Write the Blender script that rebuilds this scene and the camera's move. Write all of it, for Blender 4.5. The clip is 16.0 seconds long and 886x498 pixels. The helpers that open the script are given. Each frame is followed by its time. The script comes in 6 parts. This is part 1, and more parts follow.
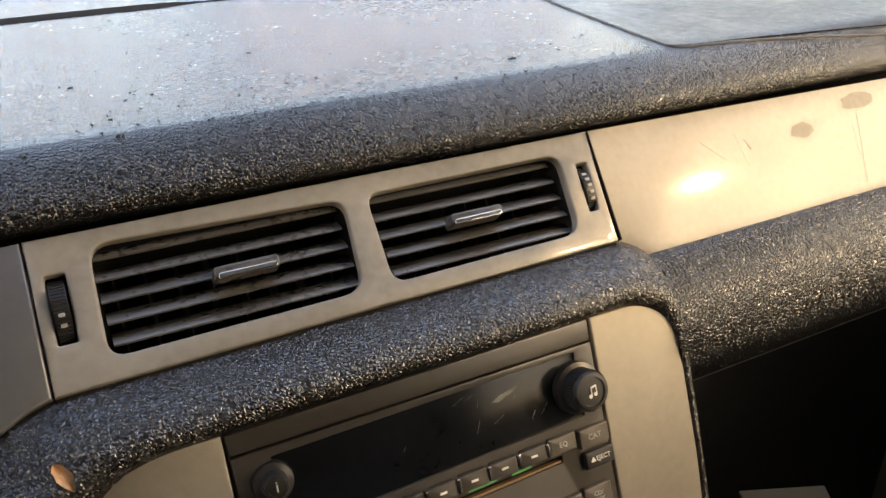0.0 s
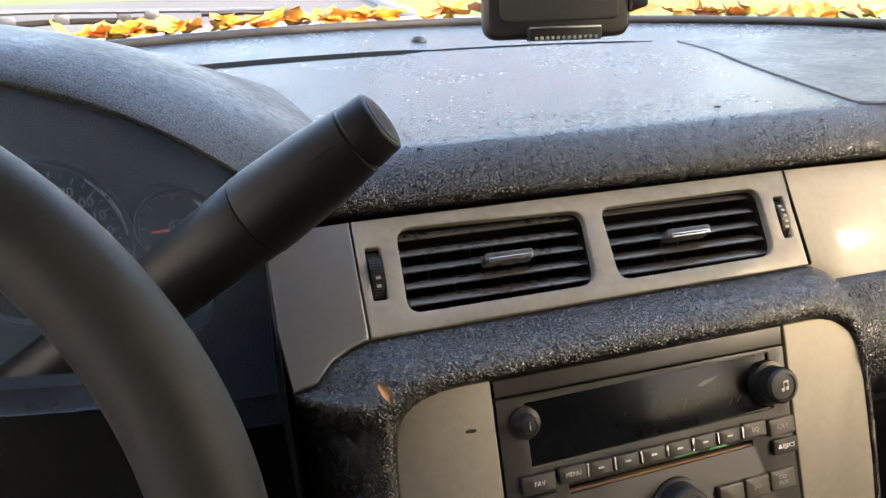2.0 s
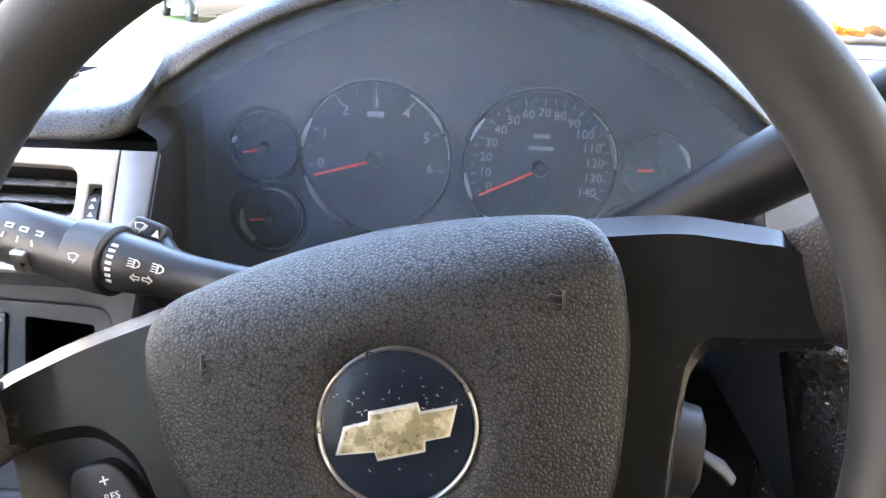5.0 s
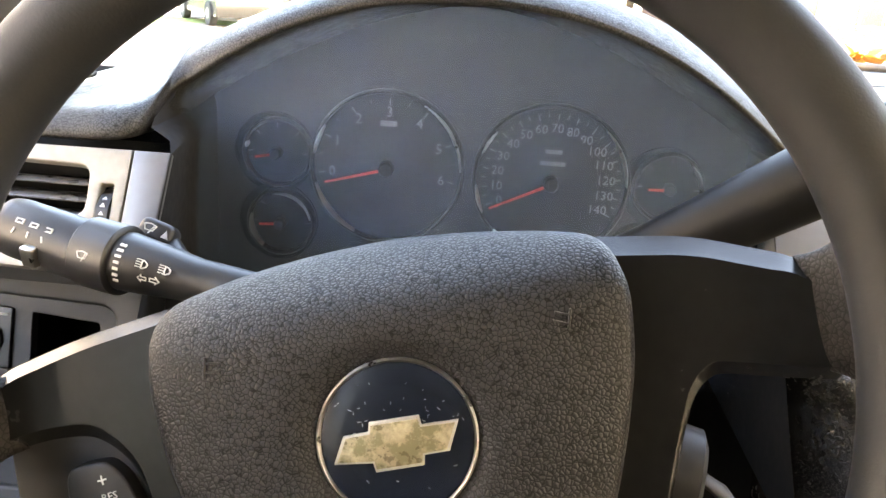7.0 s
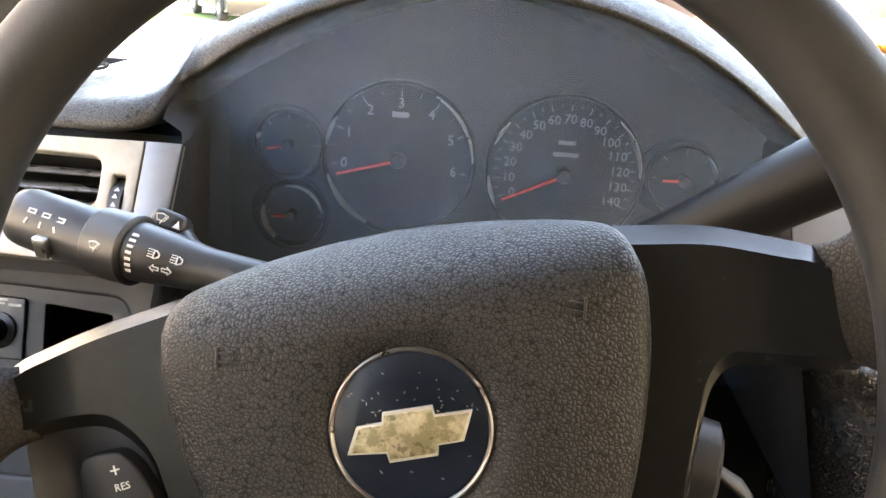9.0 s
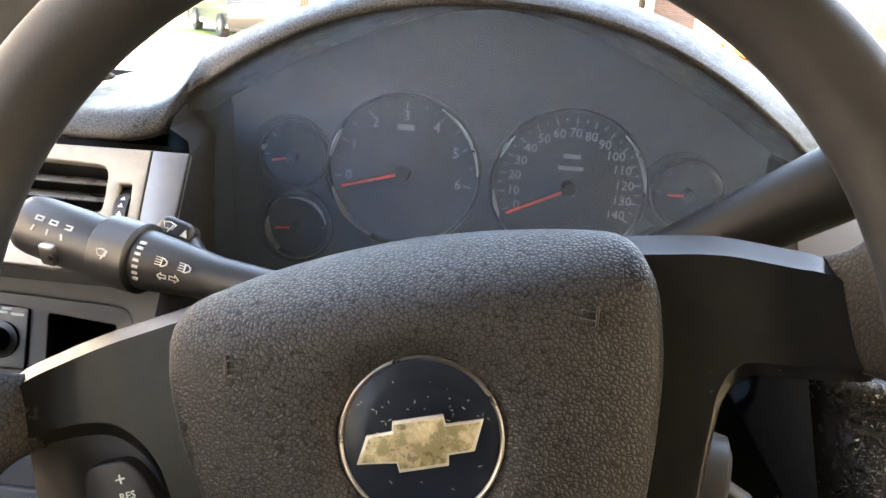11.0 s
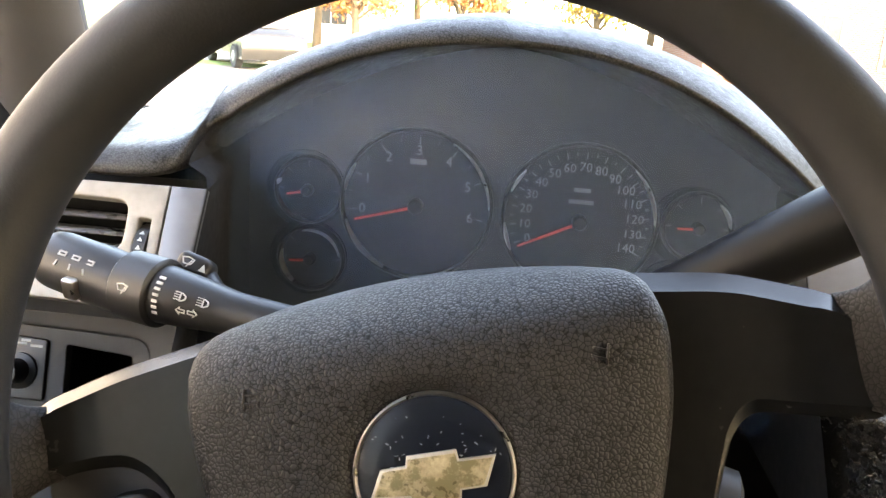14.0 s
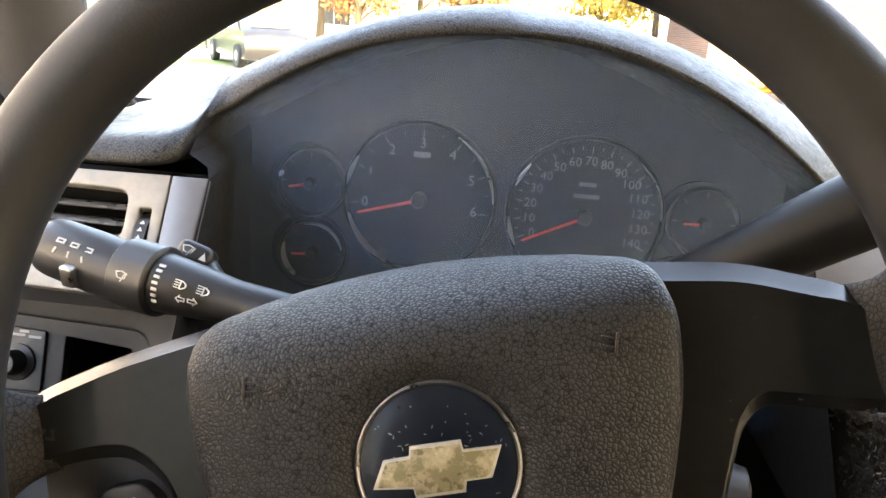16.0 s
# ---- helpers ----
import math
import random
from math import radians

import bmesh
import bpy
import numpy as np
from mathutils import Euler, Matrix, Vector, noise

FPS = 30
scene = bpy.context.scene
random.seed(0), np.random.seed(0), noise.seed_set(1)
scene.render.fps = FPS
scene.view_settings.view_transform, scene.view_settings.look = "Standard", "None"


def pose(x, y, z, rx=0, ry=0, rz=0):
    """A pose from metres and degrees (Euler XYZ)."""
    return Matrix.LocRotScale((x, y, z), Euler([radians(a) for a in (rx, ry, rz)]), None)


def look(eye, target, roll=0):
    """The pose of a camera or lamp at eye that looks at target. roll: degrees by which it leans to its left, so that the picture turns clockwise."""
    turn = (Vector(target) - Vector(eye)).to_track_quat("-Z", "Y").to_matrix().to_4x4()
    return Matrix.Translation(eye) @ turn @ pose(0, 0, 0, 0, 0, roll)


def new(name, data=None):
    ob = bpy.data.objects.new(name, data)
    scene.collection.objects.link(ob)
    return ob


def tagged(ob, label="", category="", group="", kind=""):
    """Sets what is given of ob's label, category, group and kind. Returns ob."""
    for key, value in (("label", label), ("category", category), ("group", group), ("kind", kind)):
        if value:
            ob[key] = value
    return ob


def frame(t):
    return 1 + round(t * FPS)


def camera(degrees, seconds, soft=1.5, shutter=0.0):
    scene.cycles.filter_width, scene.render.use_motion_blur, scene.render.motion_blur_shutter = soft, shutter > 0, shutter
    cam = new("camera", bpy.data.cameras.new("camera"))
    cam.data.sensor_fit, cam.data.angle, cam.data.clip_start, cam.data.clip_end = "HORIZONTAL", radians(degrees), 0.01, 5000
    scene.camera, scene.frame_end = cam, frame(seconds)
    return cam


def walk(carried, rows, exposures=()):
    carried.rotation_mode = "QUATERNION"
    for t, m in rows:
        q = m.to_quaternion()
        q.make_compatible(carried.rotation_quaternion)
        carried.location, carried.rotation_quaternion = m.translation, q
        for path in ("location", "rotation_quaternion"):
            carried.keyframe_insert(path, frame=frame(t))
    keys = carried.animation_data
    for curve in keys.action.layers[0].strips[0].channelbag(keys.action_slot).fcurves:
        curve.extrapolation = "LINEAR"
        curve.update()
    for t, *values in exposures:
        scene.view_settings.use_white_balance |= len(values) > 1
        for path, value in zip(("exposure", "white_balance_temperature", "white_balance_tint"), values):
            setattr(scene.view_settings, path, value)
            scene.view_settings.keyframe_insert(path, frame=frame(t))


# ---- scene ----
cam = camera(59.0, 16.0)
PATH = [
    (0, (0.197, 0.086, 1.6940), (0.987, 1.6940, 0.804), -1.3),
    (0.5, (0.177, 0.056, 1.7080), (1.0120, 1.6610, 0.854), -1.0),
    (1, (0.159, 0.069, 1.6950), (0.963, 1.7150, 0.892), -0.6),
    (1.5, (0.131, 0.033, 1.7100), (0.816, 1.7440, 0.933), -0.3),
    (2, (0.088, 0.015, 1.7090), (0.626, 1.7820, 0.943), -0.7),
    (2.5, (0.066, 0.009, 1.7140), (0.426, 1.8190, 0.943), -2.3),
    (3, (0.035, -0.006, 1.7200), (0.212, 1.8320, 0.951), -2.9),
    (3.5, (-0.029, -0.019, 1.6900), (0.027, 1.8370, 0.949), -1.6),
    (4, (-0.068, -0.023, 1.6640), (-0.103, 1.8410, 0.942), 0.1),
    (4.2, (-0.0707, -0.0249, 1.6617), (-0.12, 1.8444, 0.9522), 0.55),
    (6.3, (-0.0691, -0.0188, 1.6554), (-0.1296, 1.8702, 1.0012), 4.07),
    (6.5, (-0.069, -0.019, 1.6560), (-0.136, 1.8710, 1.0060), 4.2),
    (7, (-0.07, -0.022, 1.6580), (-0.159, 1.8670, 1.0050), 4.1),
    (7.5, (-0.071, -0.026, 1.6590), (-0.173, 1.8580, 0.995), 3.8),
    (8, (-0.069, -0.016, 1.6570), (-0.175, 1.8660, 0.988), 3.8),
    (8.5, (-0.066, -0.018, 1.6580), (-0.177, 1.8630, 0.988), 3.8),
    (9, (-0.071, -0.02, 1.6550), (-0.186, 1.8620, 0.988), 3.8),
    (9.2, (-0.0707, -0.0184, 1.6551), (-0.1808, 1.8658, 0.9935), 4.04),
    (11.3, (-0.0757, -0.0216, 1.6515), (-0.1893, 1.8769, 1.0328), 4.22),
    (11.5, (-0.0742, -0.0238, 1.6543), (-0.1902, 1.8764, 1.0414), 4.17),
    (12, (-0.074, -0.0249, 1.6559), (-0.2044, 1.8772, 1.0518), 4.12),
    (12.5, (-0.0751, -0.0239, 1.6528), (-0.2051, 1.8830, 1.0640), 4.18),
    (13, (-0.0757, -0.0212, 1.6496), (-0.2101, 1.8888, 1.0718), 4.18),
    (13.5, (-0.075, -0.0218, 1.6513), (-0.2219, 1.8908, 1.0855), 3.95),
    (14, (-0.0762, -0.0255, 1.6565), (-0.2231, 1.8890, 1.0971), 4.03),
    (14.5, (-0.0782, -0.0213, 1.6521), (-0.2229, 1.8965, 1.1035), 4.29),
    (15, (-0.0753, -0.021, 1.6525), (-0.2253, 1.8953, 1.0998), 4.29),
    (15.5, (-0.0771, -0.0218, 1.6519), (-0.227, 1.8922, 1.0915), 4.25),
    (16, (-0.0775, -0.0215, 1.6499), (-0.2283, 1.8936, 1.0932), 4.36),
]
walk(cam, [(t, look(eye, target, roll)) for t, eye, target, roll in PATH],
     exposures=[(0.0, 4.5, 8350, 19), (1.0, 4.47, 7600, 17), (1.5, 4.47, 7450, 17), (2.5, 4.68, 7150, 16), (3.5, 4.95, 6700, 14), (4.0, 6.25, 6050, 15), (6.5, 5.95, 8450, 17), (9.0, 5.87, 8600, 17), (16.0, 5.5, 8600, 17)])

# ---- world, sun ----
SUN = Vector((0.67, -0.53, 0.52)).normalized()
world = bpy.data.worlds.new("sky")
scene.world = world
world.use_nodes = True
wn = world.node_tree
sky = wn.nodes.new("ShaderNodeTexSky")
sky.sky_type, sky.sun_disc = "NISHITA", False
sky.sun_elevation, sky.sun_rotation = math.asin(SUN.z), math.atan2(SUN.x, SUN.y)
sky.air_density, sky.dust_density = 1.0, 2.5
wn.links.new(sky.outputs[0], wn.nodes["Background"].inputs[0])
wn.nodes["Background"].inputs[1].default_value = 0.15
sun_data = bpy.data.lights.new("sun", "SUN")
sun_data.energy, sun_data.angle, sun_data.color = 0.52, radians(0.55), (1.0, 0.77, 0.50)
sun = new("sun", sun_data)
sun.matrix_basis = look(SUN * 30, (0, 0, 0))


# ---- materials ----
def material(name, base, rough=0.5, metal=0.0, var=0.15, big=6.0, fine=180.0, coat=0.0, spec=0.5):
    """A principled material with two scales of variation in colour and roughness."""
    m = bpy.data.materials.new(name)
    m.use_nodes = True
    nt = m.node_tree
    b = nt.nodes["Principled BSDF"]
    b.inputs["Metallic"].default_value, b.inputs["Coat Weight"].default_value = metal, coat
    b.inputs["Specular IOR Level"].default_value = spec
    b.inputs["Coat Roughness"].default_value = 0.09
    co = nt.nodes.new("ShaderNodeTexCoord")
    n1, n2 = nt.nodes.new("ShaderNodeTexNoise"), nt.nodes.new("ShaderNodeTexNoise")
    for n, s in ((n1, big), (n2, fine)):
        n.inputs["Scale"].default_value = s
        n.inputs["Detail"].default_value = 4
        nt.links.new(co.outputs["Object"], n.inputs["Vector"])
    add = nt.nodes.new("ShaderNodeMath")
    add.operation = "ADD"
    nt.links.new(n1.outputs[0], add.inputs[0])
    nt.links.new(n2.outputs[0], add.inputs[1])
    ramp = nt.nodes.new("ShaderNodeMapRange")
    ramp.inputs["From Min"].default_value, ramp.inputs["From Max"].default_value = 0.6, 1.4
    ramp.inputs["To Min"].default_value, ramp.inputs["To Max"].default_value = 1 - var, 1 + var
    nt.links.new(add.outputs[0], ramp.inputs[0])
    mul = nt.nodes.new("ShaderNodeVectorMath")
    mul.operation = "SCALE"
    mul.inputs[0].default_value = base
    nt.links.new(ramp.outputs[0], mul.inputs["Scale"])
    nt.links.new(mul.outputs[0], b.inputs["Base Color"])
    rr = nt.nodes.new("ShaderNodeMath")
    rr.operation = "MULTIPLY"
    rr.inputs[1].default_value = rough
    nt.links.new(ramp.outputs[0], rr.inputs[0])
    nt.links.new(rr.outputs[0], b.inputs["Roughness"])
    return m


def leather(m, size, depth, wrinkle=0.6, soft=0.3):
    """Pebbled vinyl grain: raised cells of about size metres, depth metres high."""
    nt = m.node_tree
    b, co = nt.nodes["Principled BSDF"], next(n for n in nt.nodes if n.type == "TEX_COORD")
    warp = nt.nodes.new("ShaderNodeTexNoise")
    warp.inputs["Scale"].default_value, warp.inputs["Detail"].default_value = 0.6 / size, 2
    nt.links.new(co.outputs["Object"], warp.inputs["Vector"])
    sub = nt.nodes.new("ShaderNodeVectorMath")
    sub.operation = "MULTIPLY_ADD"
    sub.inputs[1].default_value = (size * wrinkle,) * 3
    nt.links.new(warp.outputs["Color"], sub.inputs[0])
    nt.links.new(co.outputs["Object"], sub.inputs[2])
    v = nt.nodes.new("ShaderNodeTexVoronoi")
    v.feature = "DISTANCE_TO_EDGE"
    v.inputs["Scale"].default_value = 1 / size
    nt.links.new(sub.outputs[0], v.inputs["Vector"])
    r = nt.nodes.new("ShaderNodeMapRange")
    r.interpolation_type = "SMOOTHSTEP"
    r.inputs["From Max"].default_value = soft
    nt.links.new(v.outputs["Distance"], r.inputs[0])
    fine = nt.nodes.new("ShaderNodeTexNoise")
    fine.inputs["Scale"].default_value = 3.5 / size
    nt.links.new(co.outputs["Object"], fine.inputs["Vector"])
    mix = nt.nodes.new("ShaderNodeMath")
    mix.operation = "MULTIPLY_ADD"
    mix.inputs[1].default_value = 0.04
    nt.links.new(fine.outputs[0], mix.inputs[0])
    nt.links.new(r.outputs[0], mix.inputs[2])
    bump = nt.nodes.new("ShaderNodeBump")
    bump.inputs["Distance"].default_value, bump.inputs["Strength"].default_value = depth, 1.0
    nt.links.new(mix.outputs[0], bump.inputs["Height"])
    nt.links.new(bump.outputs[0], b.inputs["Normal"])
    # the furrows are matt; their shade and grime are put into the colour
    furrow, gloss, shade_grime = nt.nodes.new("ShaderNodeMapRange"), nt.nodes.new("ShaderNodeMath"), nt.nodes.new("ShaderNodeMix")
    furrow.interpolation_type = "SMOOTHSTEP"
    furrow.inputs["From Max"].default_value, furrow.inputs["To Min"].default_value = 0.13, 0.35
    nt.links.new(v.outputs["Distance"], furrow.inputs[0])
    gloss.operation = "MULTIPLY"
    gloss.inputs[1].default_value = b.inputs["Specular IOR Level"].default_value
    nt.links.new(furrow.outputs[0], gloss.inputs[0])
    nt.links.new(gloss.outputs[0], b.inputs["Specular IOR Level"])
    shade_grime.data_type = "RGBA"
    shade_grime.inputs["A"].default_value = (0.004, 0.004, 0.004, 1)
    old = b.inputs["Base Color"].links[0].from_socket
    nt.links.new(furrow.outputs[0], shade_grime.inputs["Factor"])
    nt.links.new(old, shade_grime.inputs["B"])
    nt.links.new(shade_grime.outputs["Result"], b.inputs["Base Color"])
    return m


def brushed(m, depth=0.00002, along=(6, 700, 700)):
    """Fine straight brush marks along x, and a few scuffs."""
    nt = m.node_tree
    b, co = nt.nodes["Principled BSDF"], next(n for n in nt.nodes if n.type == "TEX_COORD")
    mp = nt.nodes.new("ShaderNodeMapping")
    mp.inputs["Scale"].default_value = along
    n = nt.nodes.new("ShaderNodeTexNoise")
    n.inputs["Scale"].default_value, n.inputs["Detail"].default_value = 1.0, 3
    nt.links.new(co.outputs["Object"], mp.inputs[0])
    nt.links.new(mp.outputs[0], n.inputs["Vector"])
    bump = nt.nodes.new("ShaderNodeBump")
    bump.inputs["Distance"].default_value = depth
    nt.links.new(n.outputs[0], bump.inputs["Height"])
    nt.links.new(bump.outputs[0], b.inputs["Normal"])
    return m


def grit(m, scale, depth):
    """Fine moulded plastic texture."""
    nt = m.node_tree
    b, co = nt.nodes["Principled BSDF"], next(n for n in nt.nodes if n.type == "TEX_COORD")
    n = nt.nodes.new("ShaderNodeTexNoise")
    n.inputs["Scale"].default_value, n.inputs["Detail"].default_value = scale, 3
    nt.links.new(co.outputs["Object"], n.inputs["Vector"])
    bump = nt.nodes.new("ShaderNodeBump")
    bump.inputs["Distance"].default_value = depth
    nt.links.new(n.outputs[0], bump.inputs["Height"])
    nt.links.new(bump.outputs[0], b.inputs["Normal"])
    return m


def glass(name, tint=(1, 1, 1), rough=0.0, dust_haze=0.0):
    """A thin clear pane: what lies behind, a Fresnel reflection, and a share of painted glare haze."""
    m = bpy.data.materials.new(name)
    m.use_nodes = True
    nt = m.node_tree
    nt.nodes.remove(nt.nodes["Principled BSDF"])
    out = nt.nodes["Material Output"]
    tr, gl = nt.nodes.new("ShaderNodeBsdfTransparent"), nt.nodes.new("ShaderNodeBsdfGlossy")
    tr.inputs[0].default_value = (*tint, 1)
    gl.inputs["Roughness"].default_value = rough
    fr, mix = nt.nodes.new("ShaderNodeFresnel"), nt.nodes.new("ShaderNodeMixShader")
    nt.links.new(fr.outputs[0], mix.inputs[0])
    nt.links.new(tr.outputs[0], mix.inputs[1])
    nt.links.new(gl.outputs[0], mix.inputs[2])
    last = mix
    if dust_haze:
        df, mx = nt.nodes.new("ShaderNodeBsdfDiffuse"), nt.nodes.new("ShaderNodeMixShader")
        # veiling glare painted as a sky-blue diffuse share
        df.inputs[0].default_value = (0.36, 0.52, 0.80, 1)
        mx.inputs[0].default_value = dust_haze
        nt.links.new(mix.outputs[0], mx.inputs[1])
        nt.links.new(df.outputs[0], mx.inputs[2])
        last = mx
    nt.links.new(last.outputs[0], out.inputs[0])
    return m


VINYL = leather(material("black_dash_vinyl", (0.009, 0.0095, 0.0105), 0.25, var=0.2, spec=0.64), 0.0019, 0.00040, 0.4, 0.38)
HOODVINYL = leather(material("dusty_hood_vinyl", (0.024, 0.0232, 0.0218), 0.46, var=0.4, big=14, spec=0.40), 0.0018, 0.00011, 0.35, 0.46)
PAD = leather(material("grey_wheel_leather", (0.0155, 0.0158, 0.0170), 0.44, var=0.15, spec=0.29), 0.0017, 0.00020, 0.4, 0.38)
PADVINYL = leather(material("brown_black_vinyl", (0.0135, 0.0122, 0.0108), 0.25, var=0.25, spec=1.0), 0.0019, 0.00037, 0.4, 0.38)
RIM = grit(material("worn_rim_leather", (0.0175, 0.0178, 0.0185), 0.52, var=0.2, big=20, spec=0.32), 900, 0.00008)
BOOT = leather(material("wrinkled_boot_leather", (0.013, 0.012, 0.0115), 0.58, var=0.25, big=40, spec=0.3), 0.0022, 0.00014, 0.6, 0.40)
TRIM = brushed(material("brushed_champagne_trim", (0.275, 0.254, 0.220), 0.55, 0.30, var=0.18, big=22, coat=0.10, spec=0.25))
BEZEL = brushed(material("satin_champagne_bezel", (0.225, 0.205, 0.172), 0.50, 0.5, var=0.12, big=9, spec=0.3))
GREYTRIM = grit(material("grey_side_plastic", (0.16, 0.16, 0.16), 0.38, 0.6, var=0.08), 900, 0.00003)
BLACK = grit(material("black_plastic", (0.016, 0.016, 0.0165), 0.42, var=0.2, spec=0.4), 1200, 0.00004)
SOFT = grit(material("matte_dark_plastic", (0.019, 0.0195, 0.0205), 0.6, var=0.15), 1500, 0.00006)
LEVER = grit(material("lever_plastic", (0.005, 0.0052, 0.0058), 0.45, var=0.15, spec=0.22), 1500, 0.00006)
SLAT = material("grey_slat_plastic", (0.075, 0.071, 0.068), 0.30, var=0.2)
RADIO = grit(material("radio_plastic", (0.036, 0.033, 0.029), 0.36, var=0.15), 1200, 0.00003)
BUTTON = grit(material("button_plastic", (0.065, 0.058, 0.050), 0.38, var=0.12), 1500, 0.00003)
GLOSS = material("gloss_dark_spoke", (0.0105, 0.011, 0.011), 0.24, var=0.2, big=15, spec=0.30)
SCREEN = material("black_screen", (0.006, 0.007, 0.009), 0.15, var=0.4, big=25, spec=0.2)
CHROME = material("chrome", (0.75, 0.75, 0.75), 0.16, 1.0, var=0.06)
DULLCHROME = material("worn_chrome_ring", (0.55, 0.53, 0.5), 0.3, 1.0, var=0.15, big=60)
NAVY = material("navy_emblem", (0.006, 0.009, 0.016), 0.22, var=0.3, big=40)
GOLD = material("faded_gold_emblem", (0.34, 0.30, 0.20), 0.36, 0.35, var=0.5, big=90, fine=500)
def patchy(m, other, scale):
    """Blends a second colour in by large patches."""
    nt = m.node_tree
    b, co = nt.nodes["Principled BSDF"], next(n for n in nt.nodes if n.type == "TEX_COORD")
    old = b.inputs["Base Color"].links[0].from_socket
    n, r, mix = nt.nodes.new("ShaderNodeTexNoise"), nt.nodes.new("ShaderNodeMapRange"), nt.nodes.new("ShaderNodeMix")
    n.inputs["Scale"].default_value, n.inputs["Detail"].default_value = scale, 5
    n.inputs["Roughness"].default_value = 0.7
    r.inputs["From Min"].default_value, r.inputs["From Max"].default_value = 0.46, 0.56
    mix.data_type = "RGBA"
    mix.inputs["B"].default_value = (*other, 1)
    nt.links.new(co.outputs["Object"], n.inputs["Vector"])
    nt.links.new(n.outputs[0], r.inputs[0])
    nt.links.new(r.outputs[0], mix.inputs["Factor"])
    nt.links.new(old, mix.inputs["A"])
    nt.links.new(mix.outputs["Result"], b.inputs["Base Color"])
    return m


GOLD = patchy(GOLD, (0.17, 0.155, 0.085), 130)
PALE = material("pale_emblem_edge", (0.40, 0.385, 0.35), 0.4, 0.3, var=0.25)
WHITE = material("white_print", (0.60, 0.60, 0.58), 0.6, var=0.05)
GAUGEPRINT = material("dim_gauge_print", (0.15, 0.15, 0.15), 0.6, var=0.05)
DIMPRINT = material("grey_print", (0.36, 0.36, 0.35), 0.6, var=0.05)
RED = material("red_needle", (0.9, 0.10, 0.07), 0.45, var=0.08)
DIAL = material("dial_black", (0.012, 0.013, 0.015), 0.55, var=0.2)
DIALFACE = material("dial_face", (0.004, 0.004, 0.005), 0.6, var=0.2, spec=0.2)
SHROUD = grit(material("shroud_plastic", (0.016, 0.0165, 0.0175), 0.85, var=0.2, spec=0.1), 1500, 0.00004)
RECESS = material("recess_plastic", (0.014, 0.015, 0.016), 0.8, var=0.2, spec=0.1)
PILLAR = grit(material("dark_pillar_trim", (0.055, 0.050, 0.045), 0.9, var=0.1), 800, 0.0002)
SMUDGE = material("smudged_trim", (0.205, 0.188, 0.160), 0.62, 0.3, var=0.2, big=40, spec=0.2)
SCUFF = material("pale_scuff", (0.65, 0.62, 0.56), 0.4, 0.5, var=0.3, big=60)
SMEAR = material("pale_smear", (0.10, 0.105, 0.10), 0.5, var=0.6, big=160, fine=900)
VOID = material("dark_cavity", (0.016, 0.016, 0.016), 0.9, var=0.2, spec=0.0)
DUST = material("brown_dust", (0.16, 0.10, 0.06), 0.9, var=0.4, fine=900)
SPECK = material("dark_grit", (0.02, 0.018, 0.016), 0.9, var=0.3)
GREENPAINT = material("green_wear", (0.05, 0.30, 0.10), 0.6, var=0.3, fine=800)
HEADLINER = grit(material("beige_headliner", (0.68, 0.665, 0.645), 0.9, var=0.08), 800, 0.0002)
DOORCARD = grit(material("dark_door_trim", (0.035, 0.035, 0.034), 0.7, var=0.1), 800, 0.0002)
CABIN = material("dark_cabin_cloth", (0.05, 0.049, 0.047), 0.9, var=0.2)
RUBBER = material("black_rubber_seal", (0.012, 0.012, 0.012), 0.55, var=0.2)
COWL = material("glossy_black_cowl", (0.02, 0.02, 0.02), 0.16, var=0.2)
PAINT = material("silver_car_paint", (0.36, 0.37, 0.38), 0.22, 0.4, var=0.05, coat=0.5)
PANE = glass("clear_glass", (0.56, 0.58, 0.57))
# panes out of view; each tint only sets how much light enters
REARTINT = glass("rear_light_cut_glass", (0.12, 0.126, 0.126))
TINTED = glass("tinted_side_glass", (0.15, 0.158, 0.15))
CLEARSIDE = glass("clear_side_glass", (0.90, 0.91, 0.90))
# the grey glare over the gauges is mixed into this lens
LENS = glass("glare_veil_lens", dust_haze=0.12)
SEAMDUST = material("dusty_seam", (0.09, 0.088, 0.083), 0.7, var=0.4, big=40, fine=300)
LEAF = material("orange_leaf", (0.70, 0.29, 0.05), 0.6, var=0.4, big=30, fine=300)
LEAF_Y = material("yellow_leaf", (0.70, 0.38, 0.05), 0.6, var=0.4, big=30, fine=300)
LEAF_B = material("tan_dry_leaf", (0.42, 0.24, 0.12), 0.7, var=0.4, big=60, fine=400)
ASPHALT = grit(material("asphalt", (0.075, 0.073, 0.070), 0.9, var=0.2, big=0.4, fine=60), 80, 0.004)
CONCRETE = grit(material("pale_concrete", (0.38, 0.36, 0.33), 0.9, var=0.15, big=0.5, fine=50), 60, 0.003)
GRASS = grit(material("lawn_grass", (0.10, 0.17, 0.035), 0.9, var=0.4, big=0.8, fine=40), 40, 0.03)
SIDING = material("cream_siding", (0.62, 0.56, 0.45), 0.8, var=0.08, big=0.7)
GREYSIDING = material("grey_siding", (0.40, 0.41, 0.42), 0.8, var=0.08, big=0.7)
ROOFING = grit(material("grey_shingle", (0.12, 0.11, 0.10), 0.9, var=0.3, big=2), 20, 0.01)
FRAMEWHITE = material("white_frame", (0.78, 0.77, 0.74), 0.5, var=0.05)
GREYPAINT = material("grey_car_paint", (0.030, 0.032, 0.033), 0.25, 0.3, var=0.1, coat=0.3)
DARKGLASS = material("dark_window_glass", (0.05, 0.05, 0.05), 0.08, var=0.2)
